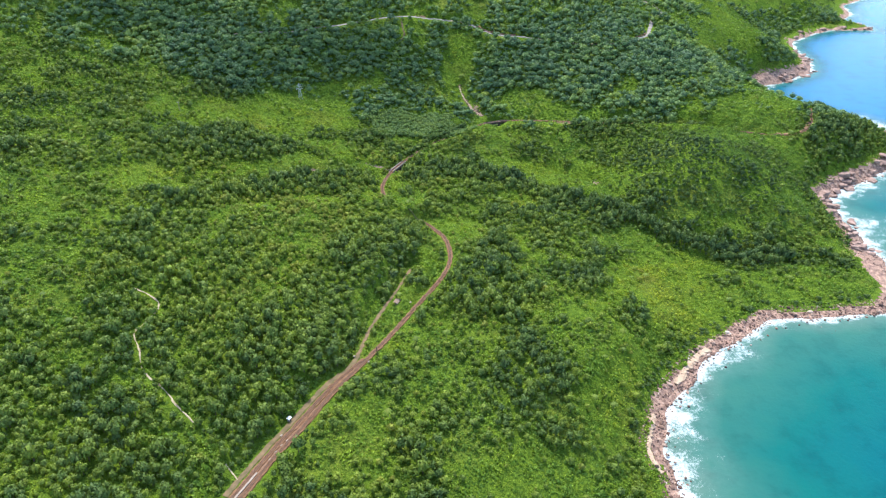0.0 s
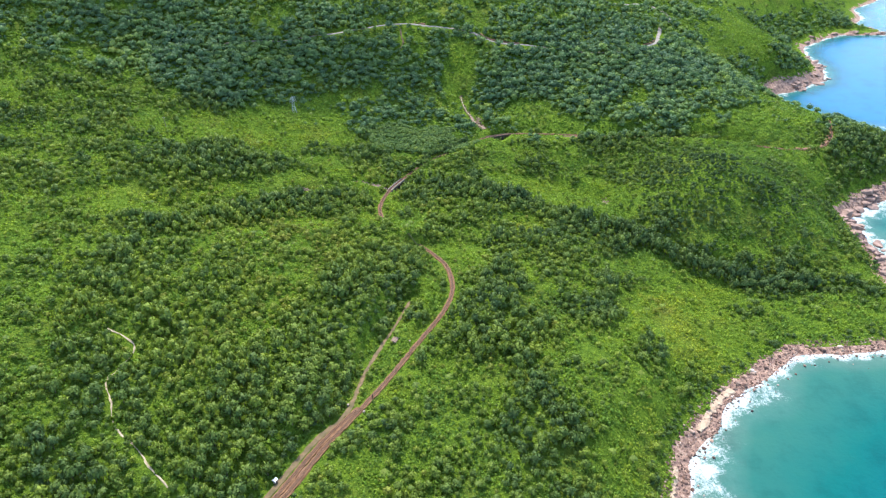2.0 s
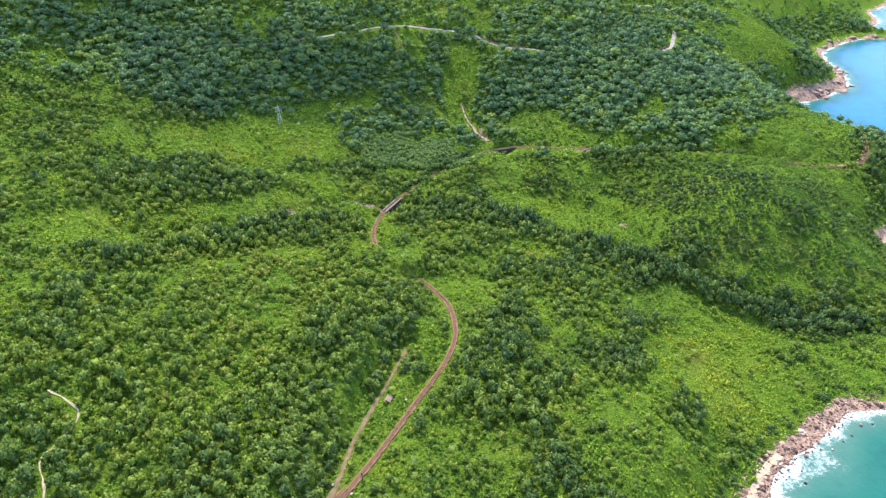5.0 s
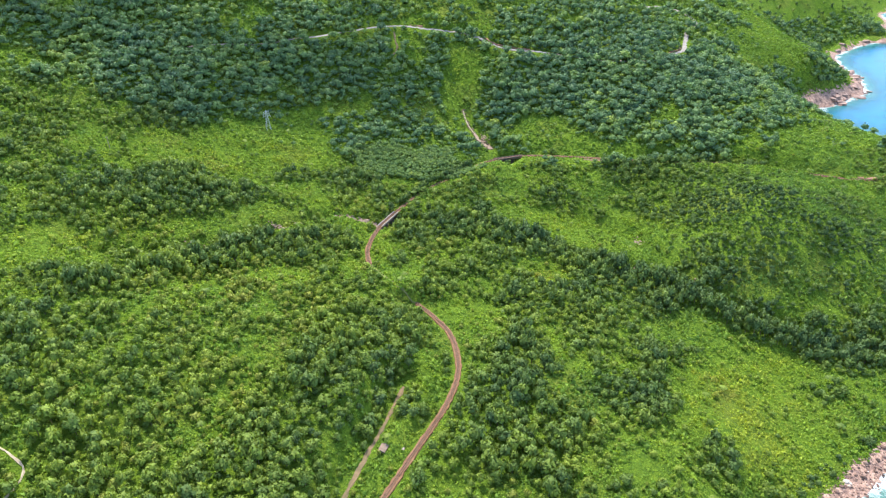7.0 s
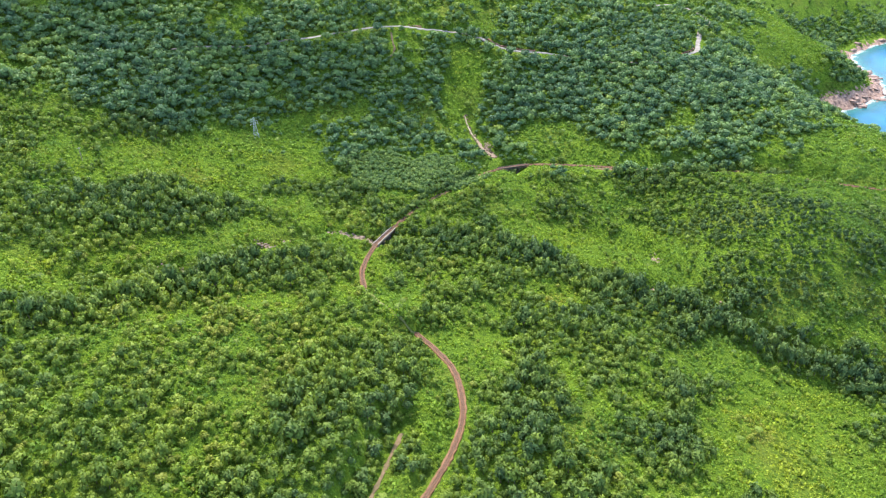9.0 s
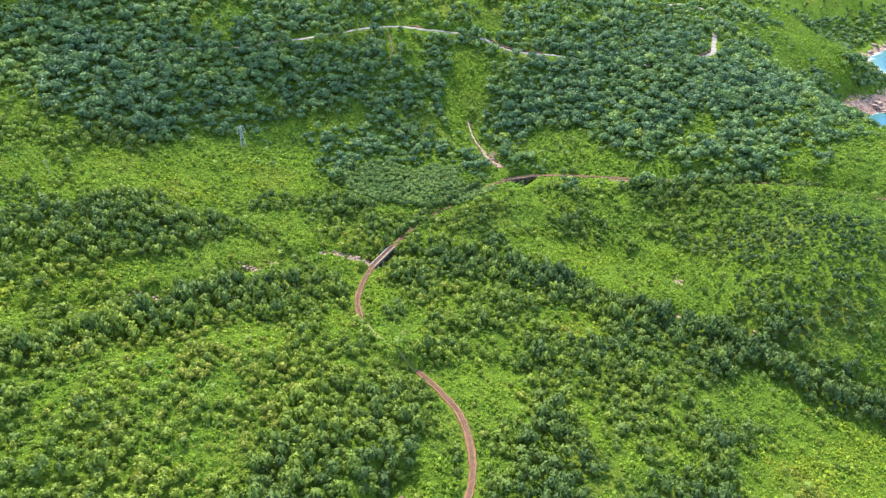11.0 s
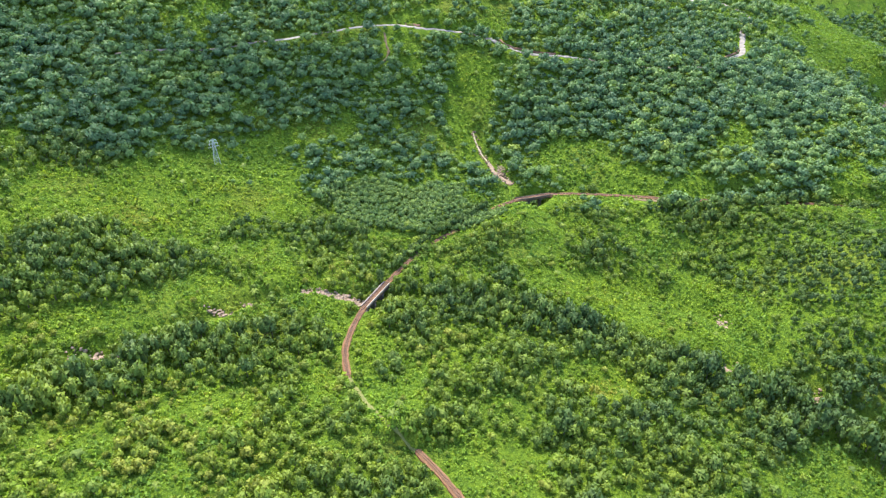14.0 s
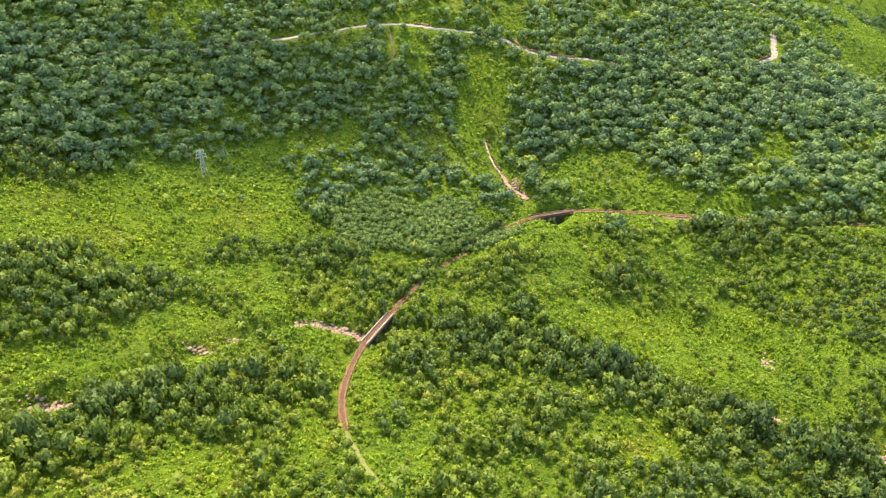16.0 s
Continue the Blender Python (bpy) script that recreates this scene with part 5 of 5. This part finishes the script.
# tall trees close along the upper side of the cutting, shading the track
edge = RAIL[(RAIL[:, 1] > 702) & (RAIL[:, 1] < 806) & (RAIL[:, 0] < 50)]
side = np.gradient(edge, axis=0)
side = np.c_[-side[:, 1], side[:, 0]] / np.linalg.norm(side, axis=1)[:, None]
edge = edge + side * (3.4 + 2.6 * rng.rand(len(edge)))[:, None]
edge = edge[(edge[:, 1] < 716) | (edge[:, 1] > 722)]
r = 2.0 + 1.1 * rng.rand(len(edge))
row = part("cutting_trees", planted("cutting_trees", NEAR, edge[:, 0], edge[:, 1], r, 1.2 + 0.5 * rng.rand(len(edge)), 0.35 * rng.rand(len(edge)), rng, [LEAF, BARK]))
tagged(row, "row of tall dark green trees along the railway cutting", "trees", kind="stuff")

# bushes on the crest that hides the cutting's lower side
crest = RAIL[(RAIL[:, 1] > 742) & (RAIL[:, 1] < 819) & (RAIL[:, 0] < 58)]
side = np.gradient(crest, axis=0)
side = np.c_[side[:, 1], -side[:, 0]] / np.linalg.norm(side, axis=1)[:, None]
crest = np.vstack([crest + side * (0.7 + 2.2 * rng.rand(len(crest)))[:, None] for _ in range(3)])
row = part("crest_shrubs", planted("crest_shrubs", BUSH, crest[:, 0], crest[:, 1], 0.9 + 0.7 * rng.rand(len(crest)), 0.8 + 0.6 * rng.rand(len(crest)), 0.4 + 0.35 * rng.rand(len(crest)), rng, [SHRUB], 0.1))
tagged(row, "bright green bushes along the crest beside the railway", "shrubs", kind="stuff")

# thick scrub over the mouth of the buried stretch of line
mx, my = -28 + rng.normal(size=110) * 6.0, 577 + rng.normal(size=110) * 4.5
k = (line_distance(mx, my, RAIL) > 2.6) | (my > 570)
mx, my = mx[k], my[k]
row = part("hump_scrub", planted("hump_scrub", BUSH, mx, my, 1.0 + 0.9 * rng.rand(len(mx)), 0.7 + 0.6 * rng.rand(len(mx)), 0.35 + 0.4 * rng.rand(len(mx)), rng, [SHRUB], 0.1))
tagged(row, "thick bright green scrub where the railway disappears", "shrubs", kind="stuff")

# low dark trees at the edge of the beach
fringe = along(FINE_COAST[(FINE_COAST[:, 1] > 215) & (FINE_COAST[:, 1] < 640)], 260, rng, 16.0, 23.0)
fringe = fringe[(value_noise(fringe[:, 0], fringe[:, 1], 24, 72) > 0.36) & (inland(fringe[:, 0], fringe[:, 1]) > 13)]
row = part("shore_trees", planted("shore_trees", NEAR, fringe[:, 0], fringe[:, 1], 1.1 + 1.3 * rng.rand(len(fringe)) ** 1.5, 0.6 + 0.4 * rng.rand(len(fringe)), 0.3 * rng.rand(len(fringe)), rng, [LEAF, BARK]))
tagged(row, "wind-cut dark green trees along the beach's edge", "trees", kind="stuff")

# palms among the woods
x, y = lattice(-480, 560, 300, 1150, 22.0, rng)
d = inland(x, y)
ok = (rng.rand(len(x)) < 0.25 + 0.5 * (np.hypot((x - 190) / 150, (y - 900) / 90) < 1)) & (d > 25) & clear_of(x, y, np.full(len(x), 3.0))
x, y = x[ok], y[ok]
palms = part("palms", planted("palms", [palm(600 + i) for i in range(4)], x, y, 1.6 + 1.2 * rng.rand(len(x)), 1.2 + 1.0 * rng.rand(len(x)), 0.35 + 0.35 * rng.rand(len(x)), rng, [LEAF, BARK]))
tagged(palms, "scattered palms and banana plants with long drooping fronds", "palms", kind="stuff")

# shrubs and tufts between the trees
x, y = lattice(-480, 560, 225, 800, 2.0, rng)
d = inland(x, y)
w = wooded(x, y)
mound = value_noise(x, y, 7.5, 45)
r = (0.8 + 1.3 * rng.rand(len(x)) ** 2.4) * (0.65 + 0.8 * mound)
thick = 0.62 + 0.4 * value_noise(x, y, 16, 41) + 0.3 * mound
ok = (rng.rand(len(x)) < thick * (1 - 0.6 * smooth((w - 0.45) / 0.35))) & (d > 10 + 5 * value_noise(x, y, 9, 42)) & clear_of(x, y, r * 0.8)
x, y, r, w = x[ok], y[ok], r[ok], w[ok]
tint = np.clip(rng.normal(0.50 - 0.25 * w, 0.09, len(x)) + 0.5 * (value_noise(x, y, 34, 43) - 0.5) + 0.35 * (value_noise(x, y, 9, 46) - 0.5) - 0.4 * np.exp(-((x - 310) ** 2 + (y - 680) ** 2) / 14000), 0, 1)
tint = np.clip(np.minimum(tint + 0.3 * lushness(x, y), 0.88) + 0.3 * dryness(x, y), 0, 1)
shrubs = part("shrubs", planted("shrubs", BUSH, x, y, r, 0.5 + 0.5 * rng.rand(len(x)) ** 1.5 + 0.5 * mound[ok], tint, rng, [SHRUB], 0.1))
tagged(shrubs, "bright green shrubs, ferns and creepers", "shrubs", kind="stuff")
x, y = lattice(-720, 1200, 800, 1500, 3.0, rng)
k = below_crest(x, y)
x, y = x[k], y[k]
d = inland(x, y)
w = wooded(x, y)
r = 1.2 + 1.4 * rng.rand(len(x)) ** 1.5
ok = (rng.rand(len(x)) < 0.9 * (1 - 0.5 * smooth((w - 0.4) / 0.4))) & (d > 16) & clear_of(x, y, r)
x, y, r, w = x[ok], y[ok], r[ok], w[ok]
# tint set below the near shrubs': haze's softer green, put into the colour
tint = np.clip(rng.normal(0.38 - 0.25 * w, 0.12, len(x)) + 0.2 * lushness(x, y) + 0.4 * (value_noise(x, y, 40, 44) - 0.5), 0, 1)
tufts = part("far_shrubs", planted("far_shrubs", TUFT, x, y, r, 0.7 + 0.5 * rng.rand(len(x)), tint, rng, [SHRUB], 0.1))
tagged(tufts, "low green bushes on the open mountain side", "shrubs", kind="stuff")

# trees that stand out singly between the dirt track and the wood's edge
CROWNS = []
for i in range(6):
    v, f, _, nn = crown(np.random.RandomState(700 + i), 96, 0.23, 0.85)
    CROWNS.append(tri_mesh("crown", v, f, [LEAF_THING], None, True))
    CROWNS[-1].normals_split_custom_set_from_vertices(nn)
v, f, _, nn = trunk_data(1.0, 0.1)
TRUNK = tri_mesh("trunk", v, f, [BARK])
for i, (px, py, pr) in enumerate(lone):
    pz = float(sample(ZZ, np.array([px]), np.array([py]))[0])
    tree = thing("tree", pose(px, py, pz, 0, 0, (i * 137) % 360), "round leafy green broadleaf tree at the wood's edge", "tree", "trees beside the dirt track")
    part("trunk", TRUNK, tree, at=Matrix.Diagonal((pr, pr, pr * 0.9, 1)))
    part("crown", CROWNS[i % 6], tree, at=Matrix.Translation((0, 0, pr * 1.0)) @ Matrix.Diagonal((pr, pr, pr * (0.95 + 0.02 * (i % 9)), 1)))

# a stand of dark upright trees on the open slope
sx, sy = 117 + rng.normal(size=26) * 5.0, 479 + rng.normal(size=26) * 2.6
stand = part("upright_trees", planted("upright_trees", [upright(520 + i, 20) for i in range(3)], sx, sy, 1.0 + 0.6 * rng.rand(26), 1.0 + 0.5 * rng.rand(26), 0.1 * rng.rand(26), rng, [LEAF, BARK]))
tagged(stand, "stand of dark slender trees on the open slope", "trees", kind="stuff")
